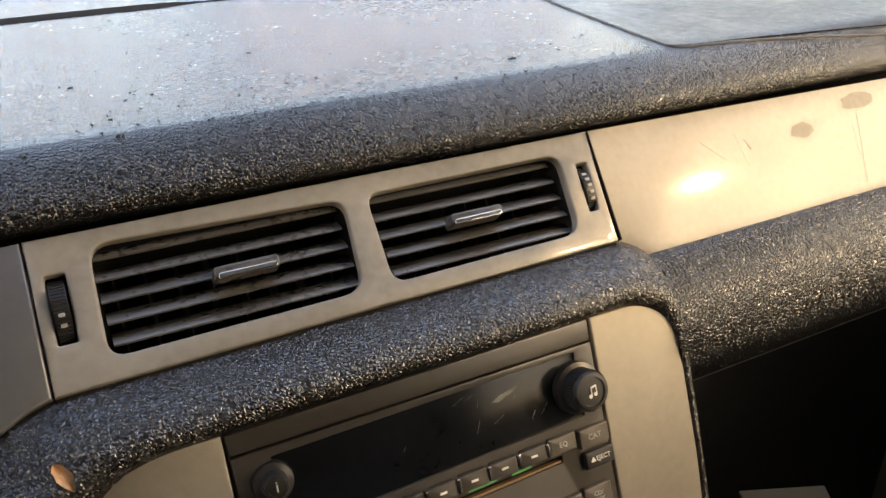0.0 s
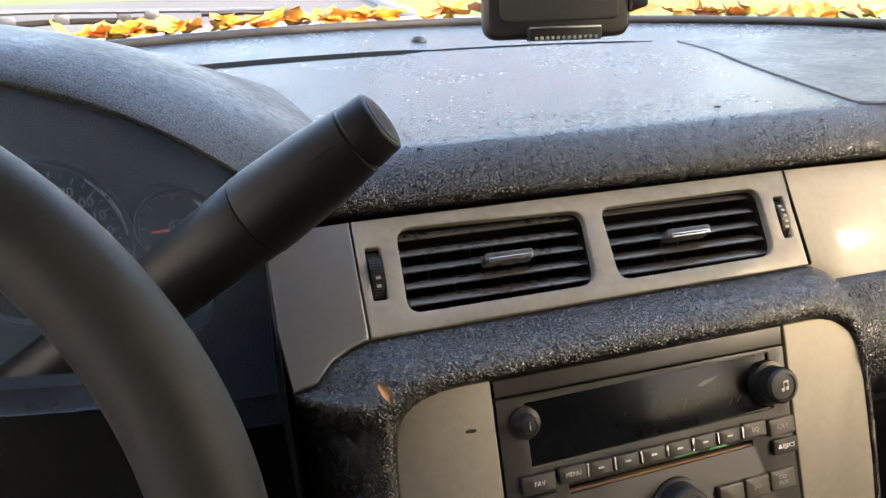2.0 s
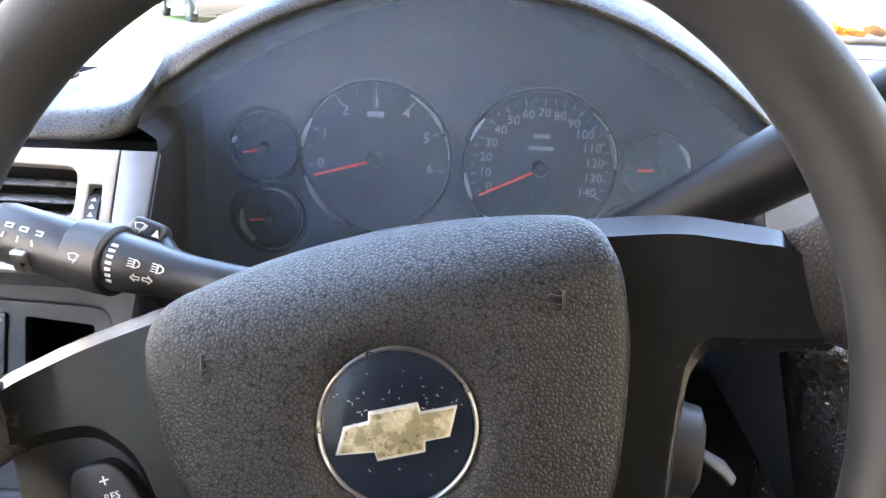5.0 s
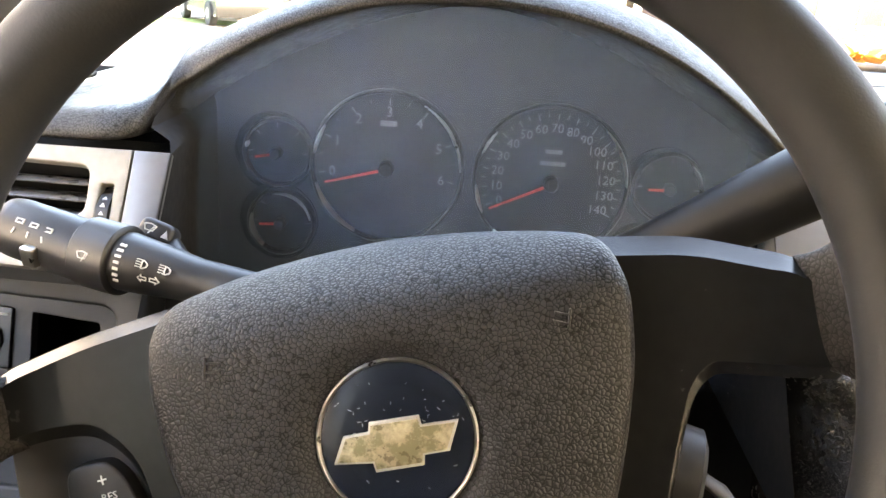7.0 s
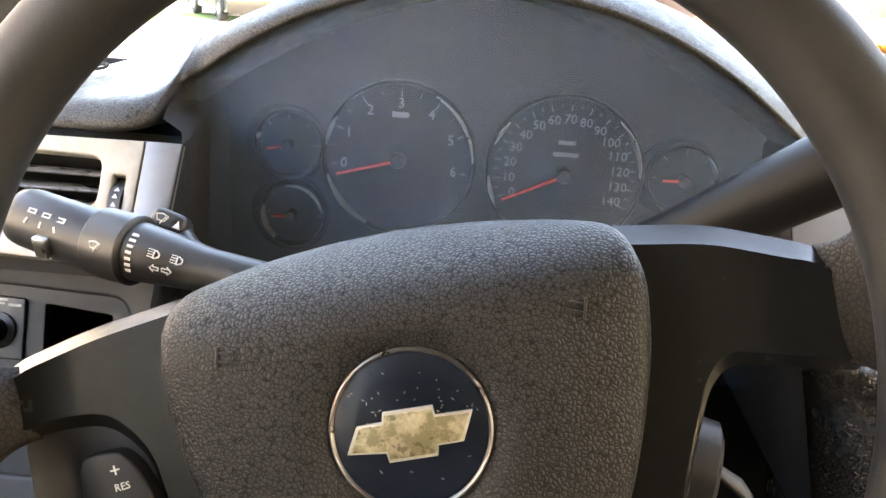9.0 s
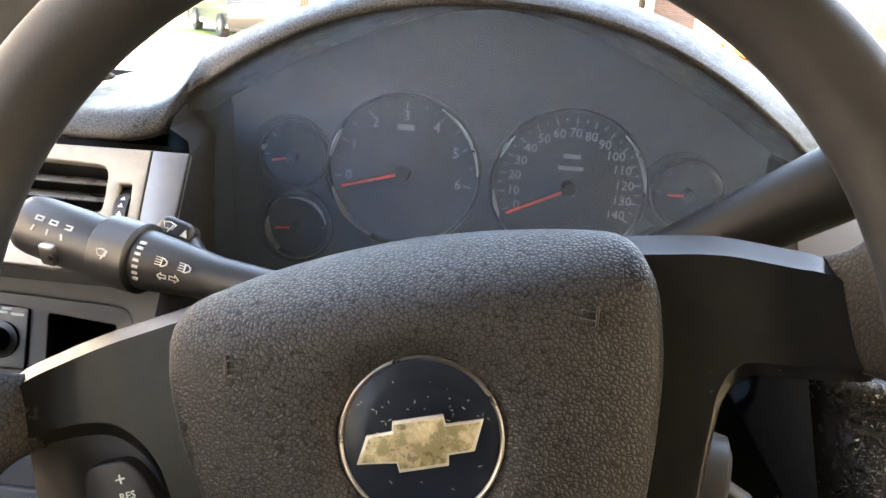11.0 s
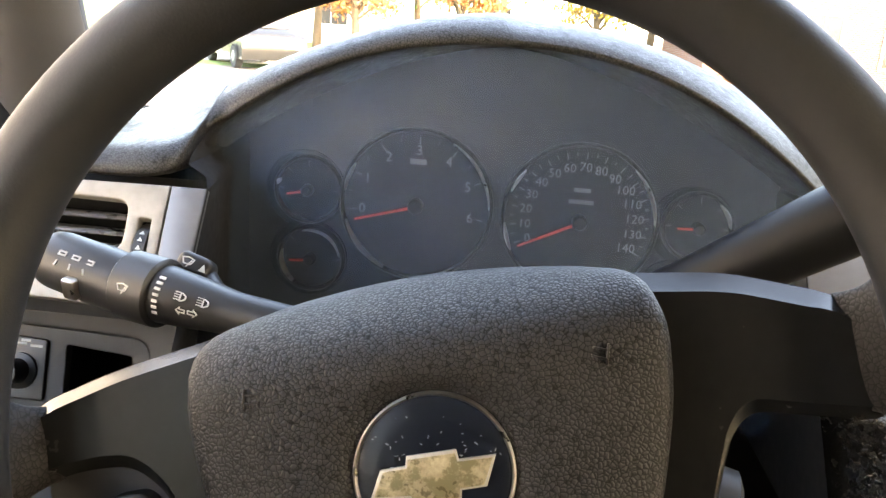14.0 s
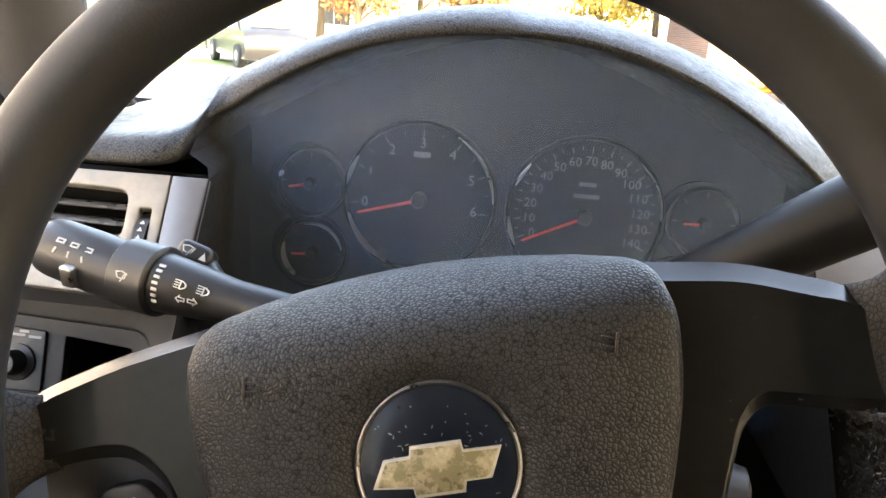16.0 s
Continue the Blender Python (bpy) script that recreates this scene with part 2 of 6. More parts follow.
TYRE = material("tyre_rubber", (0.02, 0.02, 0.02), 0.85, var=0.2)
BARK = grit(material("bark", (0.11, 0.08, 0.055), 0.95, var=0.3, big=6), 50, 0.01)
FOLIAGE = material("autumn_foliage", (0.30, 0.20, 0.03), 0.7, var=0.5, big=1.0, fine=8)
FOLIAGE_B = material("russet_foliage", (0.26, 0.11, 0.04), 0.7, var=0.5, big=1.0, fine=8)
FOLIAGE_G = material("green_foliage", (0.07, 0.11, 0.025), 0.7, var=0.5, big=1.0, fine=8)
PAPER = material("pale_paper", (0.09, 0.088, 0.08), 0.8, var=0.1)


# ---- mesh helpers ----
def plane(o, tilt, spin=0.0):
    """Local frame on a face that looks to the driver: x to the right, y up the face, leaning forward by tilt degrees, z out of it."""
    return pose(*o, 90 - tilt, 0, 0) @ pose(0, 0, 0, 0, 0, spin)


def finish(bm, smooth=True):
    bmesh.ops.recalc_face_normals(bm, faces=bm.faces)
    for f in bm.faces:
        f.smooth = smooth
    return bm


def thing(name, base, label, category, group="", kind=""):
    ob = new(name)
    ob.location = base
    ob.empty_display_size = 0.02
    return tagged(ob, label, category, group, kind)


def part(name, bm, mat, parent=None, label="", smooth=True, sharp=40):
    """Links a bmesh, made in world coordinates, as one mesh object under a thing or part."""
    me = bm
    if isinstance(bm, bmesh.types.BMesh):
        me = bpy.data.meshes.new(name)
        for f in bm.faces:
            f.smooth = smooth
        bm.to_mesh(me)
        bm.free()
    else:
        for f in me.polygons:
            f.use_smooth = smooth
    if smooth:
        me.set_sharp_from_angle(angle=radians(sharp))
    me.materials.clear()
    me.materials.append(mat)
    ob = new(name, me)
    if parent:
        ob.parent = parent
        if parent.type == "EMPTY":
            ob.matrix_parent_inverse = Matrix.Translation(parent.location).inverted()
    if label:
        ob["label"] = label
    return ob


def solo(name, bm, mat, label, category, group="", kind="", smooth=True, sharp=40):
    return tagged(part(name, bm, mat, None, "", smooth, sharp), label, category, group, kind)


def rounded(points, radius, steps=5):
    """A closed outline with rounded corners. radius: one for all or one per corner."""
    out, n = [], len(points)
    for i, p in enumerate(points):
        r = (radius[i] if i < len(radius) else 0) if isinstance(radius, (list, tuple)) else radius
        p = Vector(p)
        a, b = Vector(points[i - 1]) - p, Vector(points[(i + 1) % n]) - p
        r = min(r, a.length * 0.49, b.length * 0.49)
        a, b = a.normalized() * r, b.normalized() * r
        for k in range(steps + 1):
            s = k / steps
            out.append(tuple(p + a * (1 - s) ** 2 + b * s ** 2))
    return out


def box2(u0, v0, u1, v1, r=0.0):
    pts = [(u0, v0), (u1, v0), (u1, v1), (u0, v1)]
    return rounded(pts, r) if r else pts


def circle(u, v, r, n=40):
    return [(u + r * math.cos(2 * math.pi * k / n), v + r * math.sin(2 * math.pi * k / n)) for k in range(n)]


def meshed(curve, m):
    """The mesh of a curve or text, moved by m."""
    ob = bpy.data.objects.new("outline", curve)
    bm = bmesh.new()
    bm.from_mesh(ob.to_mesh())
    ob.to_mesh_clear()
    bpy.data.objects.remove(ob)
    bpy.data.curves.remove(curve)
    bmesh.ops.remove_doubles(bm, verts=bm.verts, dist=1e-6)
    bm.transform(m)
    return bm


def plate(loops, m, front=0.0, back=-0.004, bevel=0.0008, round_steps=None):
    """A plate with holes from outlines in the frame m, its face at height front, bevelled round the edges."""
    cu = bpy.data.curves.new("outline", "CURVE")
    cu.dimensions, cu.fill_mode = "2D", "BOTH"
    cu.bevel_depth = bevel
    cu.bevel_resolution = 2 if round_steps is None else round_steps
    cu.extrude = max((front - back) / 2 - bevel, 0.00001)
    cu.offset = -bevel
    for loop in loops:
        s = cu.splines.new("POLY")
        s.points.add(len(loop) - 1)
        for p, (x, y) in zip(s.points, loop):
            p.co = (x, y, 0, 1)
        s.use_cyclic_u = True
    return meshed(cu, m @ pose(0, 0, (front + back) / 2))


def lettering(text, size, m, thick=0.00012):
    cu = bpy.data.curves.new("lettering", "FONT")
    cu.body, cu.size, cu.extrude, cu.align_x, cu.align_y = text, size, thick, "CENTER", "CENTER"
    cu.resolution_u = 2
    return meshed(cu, m)


def grid(rows, close=False, m=None):
    """A sheet of quads through rows of points."""
    bm = bmesh.new()
    vs = [[bm.verts.new(m @ Vector(p) if m else p) for p in row] for row in rows]
    n = len(rows[0])
    for a, b in zip(vs, vs[1:]):
        for i in range(n if close else n - 1):
            j = (i + 1) % n
            bm.faces.new((a[i], a[j], b[j], b[i]))
    return bm


def capped(bm):
    bmesh.ops.holes_fill(bm, edges=[e for e in bm.edges if e.is_boundary], sides=0)
    return finish(bm)


def sweep(points, radii, n=28, flat=1.0, m=None, cap=True):
    """A tube through points with a radius at each; flat squeezes it across."""
    pts = [Vector(p) for p in points]
    rows = []
    for i, p in enumerate(pts):
        d = (pts[min(i + 1, len(pts) - 1)] - pts[max(i - 1, 0)]).normalized()
        a = d.orthogonal() if abs(d.z) > 0.95 else d.cross(Vector((0, 0, 1)))
        a.normalize()
        b = d.cross(a)
        r = radii[i] if isinstance(radii, (list, tuple)) else radii
        rows.append([p + (a * math.cos(t) + b * math.sin(t) * flat) * r for t in (2 * math.pi * k / n for k in range(n))])
    bm = grid(rows, True, m)
    return capped(bm) if cap else finish(bm)


def lathe(profile, m, n=40):
    """Turned about the frame's z axis: (radius, height) rows."""
    rows = [[(r * math.cos(2 * math.pi * k / n), r * math.sin(2 * math.pi * k / n), h) for k in range(n)] for r, h in profile]
    return capped(grid(rows, True, m))


def joined(*bms):
    out = bmesh.new()
    for b in bms:
        me = bpy.data.meshes.new("tmp")
        b.to_mesh(me)
        b.free()
        out.from_mesh(me)
        bpy.data.meshes.remove(me)
    return out


def block(x0, y0, z0, x1, y1, z1, bevel=0.0, m=None):
    bm = bmesh.new()
    bmesh.ops.create_cube(bm, size=1)
    bm.transform(Matrix.LocRotScale(((x0 + x1) / 2, (y0 + y1) / 2, (z0 + z1) / 2), None, (x1 - x0, y1 - y0, z1 - z0)))
    if bevel:
        bmesh.ops.bevel(bm, geom=bm.edges, offset=bevel, segments=2, affect="EDGES", profile=0.5)
    if m:
        bm.transform(m)
    return bm


def smooth_path(points, steps):
    """Catmull-Rom through points."""
    pts = [Vector(p) for p in points]
    out = []
    for i in range(len(pts) - 1):
        a, b, c, d = pts[max(i - 1, 0)], pts[i], pts[i + 1], pts[min(i + 2, len(pts) - 1)]
        for k in range(steps):
            t = k / steps
            out.append(0.5 * ((2 * b) + (c - a) * t + (2 * a - 5 * b + 4 * c - d) * t * t + (3 * b - a - 3 * c + d) * t ** 3))
    out.append(pts[-1])
    return out

# ---- frames of the faces ----
MID = 0.33                                   # the car's middle
VENT = plane((0.325, 0.445, 1.5115), 42)     # face with the air vents
STACK = plane((0.3325, 0.3675, 1.415), 23)   # face with the radio
WHEEL = plane((-0.0925, 0.21, 1.5252), 19.2, 15)
GAUGES = plane((-0.083, 0.527, 1.525), 0)
LEFT = plane((-0.30, 0.375, 1.53), 35)       # vent beside the driver's door
LOWER = plane((-0.30, 0.39, 1.45), 20)       # switch panel under it


def glass_base(x):
    return 1.10 - 0.62 * (x - MID) ** 2


# ---- dashboard ----
dash = thing("dashboard", (MID, 0.6, 1.2), "black grained vinyl dashboard with champagne metal trim, dusty and speckled", "dashboard")


def dash_front(x):
    """How far back towards the cabin the top pad reaches."""
    s = min(max((x + 0.26) / 0.14, 0), 1)
    s = s * s * (3 - 2 * s)
    return 0.402 + (0.473 - 0.402) * s


DASH_PROFILE = [(0.016, -0.042), (0.003, -0.0375), (-0.0035, -0.032), (-0.0035, -0.027), (0.0, -0.021), (0.0065, -0.0145), (0.014, -0.0085), (0.021, -0.0042), (0.027, -0.0016), (0.034, -0.0006), (0.05, -0.0001), (0.10, 0.0006), (0.16, 0.001)]


def dash_z(x, y):
    """Height of the top pad."""
    d = y - dash_front(x)
    z = 1.5785
    for (a, za), (b, zb) in zip(DASH_PROFILE[3:], DASH_PROFILE[4:]):
        if a <= d <= b:
            z = 1.5755 + za + (zb - za) * (d - a) / (b - a)
    if d > 0.16:
        z = 1.5765 + 0.003 * (d - 0.16) / max(glass_base(x) - dash_front(x) - 0.16, 0.05)
    return z - 0.10 * max(abs(x - MID) - 0.52, 0) ** 2 * 4


def dash_top():
    rows = []
    xs = sorted([-0.44 + 1.56 * k / 130 for k in range(131)] + [-0.2880, -0.2875, 0.1215, 0.1220])
    prof = DASH_PROFILE
    for k in range(len(prof) + 12):
        row = []
        for x in xs:
            f, g = dash_front(x), glass_base(x)
            if k < len(prof):
                y, z = f + prof[k][0], 1.5755 + prof[k][1]
            else:
                s = (k - len(prof) + 1) / 12
                y, z = f + 0.16 + (g - f - 0.16) * s, 1.5765 + 0.003 * s
            y = min(y, g)
            if x < 0.1218:
                y = max(y, 0.60)
            z -= 0.10 * max(abs(x - MID) - 0.52, 0) ** 2 * 4
            row.append((x, y, z))
        rows.append(row)
    return finish(grid([[p for p in row if p[0] > -0.2878] for row in rows]))


top_pad = part("top_pad", dash_top(), VINYL, dash, sharp=180)

# instrument hood over the gauges
HX, HW = -0.083, 0.210


def arch(t, w, h, y, z0, p=2.25):
    """A point of the hood's arch: t from 0 (left foot) over the crown to 1."""
    c = math.sin(math.pi / 2 * (2 * t - 1))
    return (HX + w * c, y, z0 + h * (1 - abs(c) ** p))


# width, height, depth and foot of the hood's arch, from the gauges over the rim to the windscreen
HOOD_IN = [(0.196, 0.081, 0.545, 1.560), (0.203, 0.084, 0.50, 1.560), (0.2040, 0.0838, 0.468, 1.560), (0.2042, 0.0838, 0.4600, 1.560), (0.2060, 0.0852, 0.4570, 1.560)]
HOOD_OUT = [(0.2085, 0.0878, 0.4570, 1.560), (0.2115, 0.0915, 0.461, 1.560), (0.2220, 0.0965, 0.471, 1.559), (0.2400, 0.1025, 0.488, 1.557), (0.260, 0.1070, 0.512, 1.555), (0.276, 0.1095, 0.545, 1.552),
            (0.285, 0.109, 0.59, 1.549), (0.288, 0.101, 0.65, 1.547), (0.294, 0.087, 0.715, 1.545), (0.298, 0.067, 0.78, 1.544), (0.30, 0.046, 0.85, 1.544), (0.30, 0.030, 0.92, 1.544)]


def hood_at(y):
    """The arch (width, height, foot, fullness) at a depth."""
    if y < 0.457:
        return 0.2085 - 0.9 * (0.457 - y), 0.0878, 1.560, 2.25
    y = min(y, 0.92)
    p = 2.25 - 0.8 * min(max(y - 0.461, 0) / 0.09, 1)
    for a, b in zip(HOOD_OUT, HOOD_OUT[1:]):
        if a[2] <= y <= b[2]:
            q = (y - a[2]) / (b[2] - a[2])
            return a[0] + (b[0] - a[0]) * q, a[1] + (b[1] - a[1]) * q, a[3] + (b[3] - a[3]) * q, p
    return HOOD_OUT[-1][0], HOOD_OUT[-1][1], HOOD_OUT[-1][3], p


def hood_height(x, y):
    """The hood, melting into the pad beside the door."""
    w, h, z0, p = hood_at(y)
    c = abs(x - HX) / w
    z = z0 + h * (1 - c ** p)
    if x > HX:
        return z0 + h * (1 - c ** (p + 0.6 * (2.25 - p)))
    pad = 1.5755 - 0.10 * max(abs(x - MID) - 0.52, 0) ** 2 * 4
    return (z + pad + math.sqrt((z - pad) ** 2 + 0.026 ** 2)) / 2


def hood_sheet():
    """Front edge along the end pad, round the flare and over the arch; then rows back to the windscreen."""
    flare = smooth_path([(-0.46, 0.402, 1.5590), (-0.40, 0.402, 1.5592), (-0.345, 0.402, 1.5594), (-0.3202, 0.402, 1.5594), (-0.3037, 0.402, 1.5597), (-0.2871, 0.402, 1.5605), (-0.2748, 0.4045, 1.5625),
                         (-0.2690, 0.412, 1.5658), (-0.2668, 0.424, 1.5702), (-0.2664, 0.437, 1.5752), (-0.2650, 0.449, 1.5815), (-0.2599, 0.4562, 1.5883)], 5)
    n = 66
    t0 = 0.5 + math.asin((-0.2570 - HX) / 0.2085) / math.pi
    rim = [(*arch(t0 + (1 - t0) * k / n, 0.2085, 0.0878, 0.457, 1.560), t0 + (1 - t0) * k / n) for k in range(n + 1)]
    m = len(flare)
    edge = [(p.x, p.y, p.z) for p in flare] + [p[:3] for p in rim]
    rows = []
    under = [(0.05, -0.006), (0.035, -0.005), (0.014, -0.004), (0.005, -0.003), (0.001, -0.0015)]
    for (w, h, y, z0), (back, down) in zip(HOOD_IN, under):
        row = []
        for i, (ex, ey, ez) in enumerate(edge):
            s = min(max((i - m + 22) / 22, 0), 1)
            s = s * s * (3 - 2 * s)
            c = (ex - HX) / 0.2085
            p = 2.25 - 0.8 * min(max(y - 0.461, 0) / 0.09, 1)
            lip = (HX + w * c, y, z0 + h * (1 - min(abs(c), 1) ** p))
            pad = (ex, ey + back, ez + down)
            row.append(tuple(a + (b - a) * s for a, b in zip(pad, lip)))
        rows.append(row)
    for d in (0, 0.0008, 0.0022, 0.0045, 0.0085, 0.014, 0.022, 0.031, 0.043, 0.055, 0.072, 0.088, 0.110, 0.133, 0.165, 0.193, 0.225, 0.258, 0.32, 0.393, 0.463):
        row = []
        for i, (ex, ey, ez) in enumerate(edge):
            y = min(ey + d, 0.92)
            s = min(max((ex + 0.272) / 0.095, 0), 1)
            s = s * s * (3 - 2 * s)
            x = ex + s * (HX + (ex - HX) * hood_at(y)[0] / 0.2085 - ex)
            y = min(y, glass_base(x))
            q = min(d / 0.022, 1)
            drop = max(hood_height(ex, ey) - ez, 0) * (1 - math.sqrt(max(1 - (1 - q) ** 2, 0)))
            row.append((x, y, hood_height(x, y) - drop))
        rows.append(row)
    return finish(grid(rows))


hood = part("instrument_hood", hood_sheet(), HOODVINYL, dash, "dusty black hood over the gauges, flaring into the end pad", sharp=180)


def recess_wall(x, x_in, m, top):
    """A side of the gauge recess, from the trim's edge back to the gauges; top: further points (x, y, z) of its front edge."""
    front = [(x, m.translation.y + (z - m.translation.z) * m.col[1].y / m.col[1].z, z) for z in (1.38, 1.44, 1.48, 1.52, 1.545, 1.556)] + top
    return finish(grid([[(a + (x_in - a) * t, y + (0.545 - y) * t, z) for t in (0, 0.08, 0.2, 0.5, 1)] for a, y, z in front]))


part("right_ledge", block(0.1125, 0.490, 1.546, 0.135, 0.55, 1.5585, 0.002), SOFT, dash)
part("left_recess_wall", recess_wall(-0.2435, -0.268, LEFT, [(-0.2500, 0.4080, 1.5600), (-0.2630, 0.4140, 1.5655), (-0.2650, 0.4245, 1.5700), (-0.2650, 0.4375, 1.5750), (-0.2635, 0.4495, 1.5812), (-0.2585, 0.4572, 1.5880), (-0.2500, 0.4580, 1.5950)]), SHROUD, dash)
part("right_recess_wall", recess_wall(0.1125, 0.115, VENT, []), RECESS, dash)

# champagne trim across the dash
vent_hole_l = rounded([(-0.1335, -0.0275), (-0.0065, -0.0262), (-0.0025, 0.0255), (-0.1315, 0.0285)], [0.009, 0.012, 0.010, 0.010])
vent_hole_r = rounded([(0.0105, -0.0262), (0.1325, -0.0245), (0.1370, 0.0265), (0.0105, 0.0255)], [0.009, 0.012, 0.010, 0.008])
slot_l = rounded([(-0.1535, -0.0165), (-0.1445, -0.0165), (-0.1438, 0.0172), (-0.1532, 0.0175)], 0.0015)
slot_r = rounded([(0.1440, -0.0135), (0.1505, -0.0135), (0.1545, 0.0178), (0.1465, 0.0178)], 0.0015)
vent_panel = part("vent_panel", plate([[(-0.1592, -0.0392), (0, -0.0366), (0.1558, -0.0352), (0.1616, 0.0378), (0, 0.0372), (-0.1588, 0.0362)],
                                       vent_hole_l, vent_hole_r, slot_l, slot_r], VENT, 0.0, -0.007, 0.0012), TRIM, dash, "brushed champagne panel round the vents")
glove_loop = [(0.1568, -0.0355), (0.165, -0.0375), (0.174, -0.0465), (0.1845, -0.0560), (0.199, -0.0580), (0.237, -0.0580), (0.306, -0.0556), (0.386, -0.0535), (0.56, -0.049), (0.70, -0.045),
              (0.70, 0.028), (0.56, 0.032), (0.443, 0.0345), (0.287, 0.0365), (0.1626, 0.0378)]


def passenger_panel():
    """The long trim panel, gently bowed from top to bottom."""
    low = glove_loop[:10]
    us = [0.157 + 0.543 * k / 90 for k in range(91)]

    def edge(pts, u):
        for (a, va), (b, vb) in zip(pts, pts[1:]):
            if a <= u <= b:
                return va + (vb - va) * (u - a) / (b - a)
        return pts[0][1] if u < pts[0][0] else pts[-1][1]
    high = glove_loop[:9:-1]
    rows = []
    for k in range(-2, 15):
        row = []
        for u in us:
            lo, hi = edge(low, u), edge(high, u)
            s = min(max(k / 12, 0), 1)
            uu = u + (0.0057 * (s - 0.45) if u < 0.17 else 0.0057 * (s - 0.45) * max(0, 1 - (u - 0.17) / 0.05))
            bow = 0.0014 * math.sin(math.pi * s) ** 0.8 if 0 < s < 1 else 0
            z = bow if 0 <= k <= 12 else -0.008
            if k in (0, 12):
                z = -0.0010
            z -= 0.0090 * (1 - s)
            v = lo + (hi - lo) * s
            row.append((uu + 0.0012, v, z))
        rows.append(row)
    return finish(grid(rows, m=VENT))


part("passenger_panel", passenger_panel(), TRIM, dash, "brushed champagne panel, sunlit and lightly scratched")
part("shut_line", plate([[(0.1572, -0.0348), (0.1580, -0.0350), (0.1634, 0.0372), (0.1626, 0.0372)]], VENT, 0.0006, -0.004, 0.0001), VOID, dash, "dark shut line between the panels")
part("side_panel", plate([[(-0.1602, -0.0392), (-0.171, -0.0425), (-0.184, -0.0490), (-0.194, -0.0600), (-0.2085, -0.0630), (-0.2125, -0.024), (-0.2125, 0.0345), (-0.1598, 0.0362)]], VENT, 0.0, -0.03, 0.0015), GREYTRIM, dash, "plain grey end panel")


def world_of(m, p):
    return tuple(m @ Vector(p))


def brow():
    """The padded band that wraps the radio's panel."""
    pairs = [((-0.166, -0.13, 0), (STACK, (-0.212, -0.13, -0.06))), ((-0.166, -0.05, 0), (STACK, (-0.213, -0.05, -0.05))), ((-0.1655, 0.000, 0), (STACK, (-0.214, 0.005, -0.042))), ((-0.1640, 0.019, 0), (STACK, (-0.214, 0.034, -0.036))),
             ((-0.1585, 0.0355, 0), (VENT, (-0.2095, -0.0660, -0.004))), ((-0.148, 0.0435, 0), (VENT, (-0.196, -0.0615, -0.003))), ((-0.138, 0.0466, 0), (VENT, (-0.1845, -0.0495, -0.003))),
             ((-0.128, 0.0480, 0), (VENT, (-0.171, -0.0432, -0.003))), ((-0.116, 0.0485, 0), (VENT, (-0.152, -0.0398, -0.003))), ((-0.095, 0.0488, 0), (VENT, (-0.115, -0.0390, -0.003))), ((-0.055, 0.0493, 0), (VENT, (-0.065, -0.0382, -0.003))), ((0, 0.0500, 0), (VENT, (0, -0.0372, -0.003))),
             ((0.060, 0.0506, 0), (VENT, (0.072, -0.0365, -0.003))), ((0.105, 0.0512, 0), (VENT, (0.128, -0.0358, -0.003))), ((0.128, 0.0514, 0), (VENT, (0.157, -0.0362, -0.003))), ((0.147, 0.0450, 0), (VENT, (0.174, -0.0475, -0.003))),
             ((0.158, 0.0320, 0), (STACK, (0.1685, 0.047, -0.004))), ((0.1625, 0.005, 0), (STACK, (0.1705, 0.007, -0.005))), ((0.162, -0.048, 0), (STACK, (0.1690, -0.045, -0.005))), ((0.157, -0.13, 0), (STACK, (0.165, -0.13, -0.005)))]
    inner = smooth_path([world_of(STACK, a) for a, _ in pairs], 7)
    outer = smooth_path([world_of(m, p) for _, (m, p) in pairs], 7)
    back = Vector((0.0, 0.06, -0.01))
    out = (STACK.to_3x3() @ Vector((0, 0, 1)))
    rows = []
    for k in range(-2, 15):
        row = []
        for i, (a, b) in enumerate(zip(inner, outer)):
            w = (b - a).length
            h = min(0.0120, 0.30 * w)
            s = i / (len(inner) - 1)
            if k == -2:
                row.append(a - out * 0.012)
            elif k == -1:
                row.append(a - out * 0.0005)
            elif k <= 12:
                t = k / 12
                bulge = math.sin(math.pi * t ** 0.85) ** 0.75 if 0 < t < 1 else 0
                row.append(a.lerp(b, t) + out * h * bulge)
            else:
                far = Vector((0.0, 0.06, -0.03)) if s > 0.78 else Vector((0.0, 0.012, -0.002))
                row.append(b + far * (k - 12))
        rows.append(row)
    return finish(grid(rows))


part("centre_pad", brow(), PADVINYL, dash, "padded band over the radio", sharp=180)


def lower_pad():
    prof = [(0.4145, 1.4745), (0.409, 1.4735), (0.402, 1.4700), (0.394, 1.4635), (0.386, 1.456), (0.379, 1.4475), (0.3735, 1.437), (0.371, 1.425), (0.372, 1.412), (0.378, 1.399), (0.388, 1.389), (0.402, 1.382)]
    xs = [0.494 + 0.60 * k / 50 for k in range(51)]
    return finish(grid([[(x, y + 0.03 * max(x - 0.75, 0), z + 0.010 * (x - 0.5)) for x in xs] for y, z in prof]))


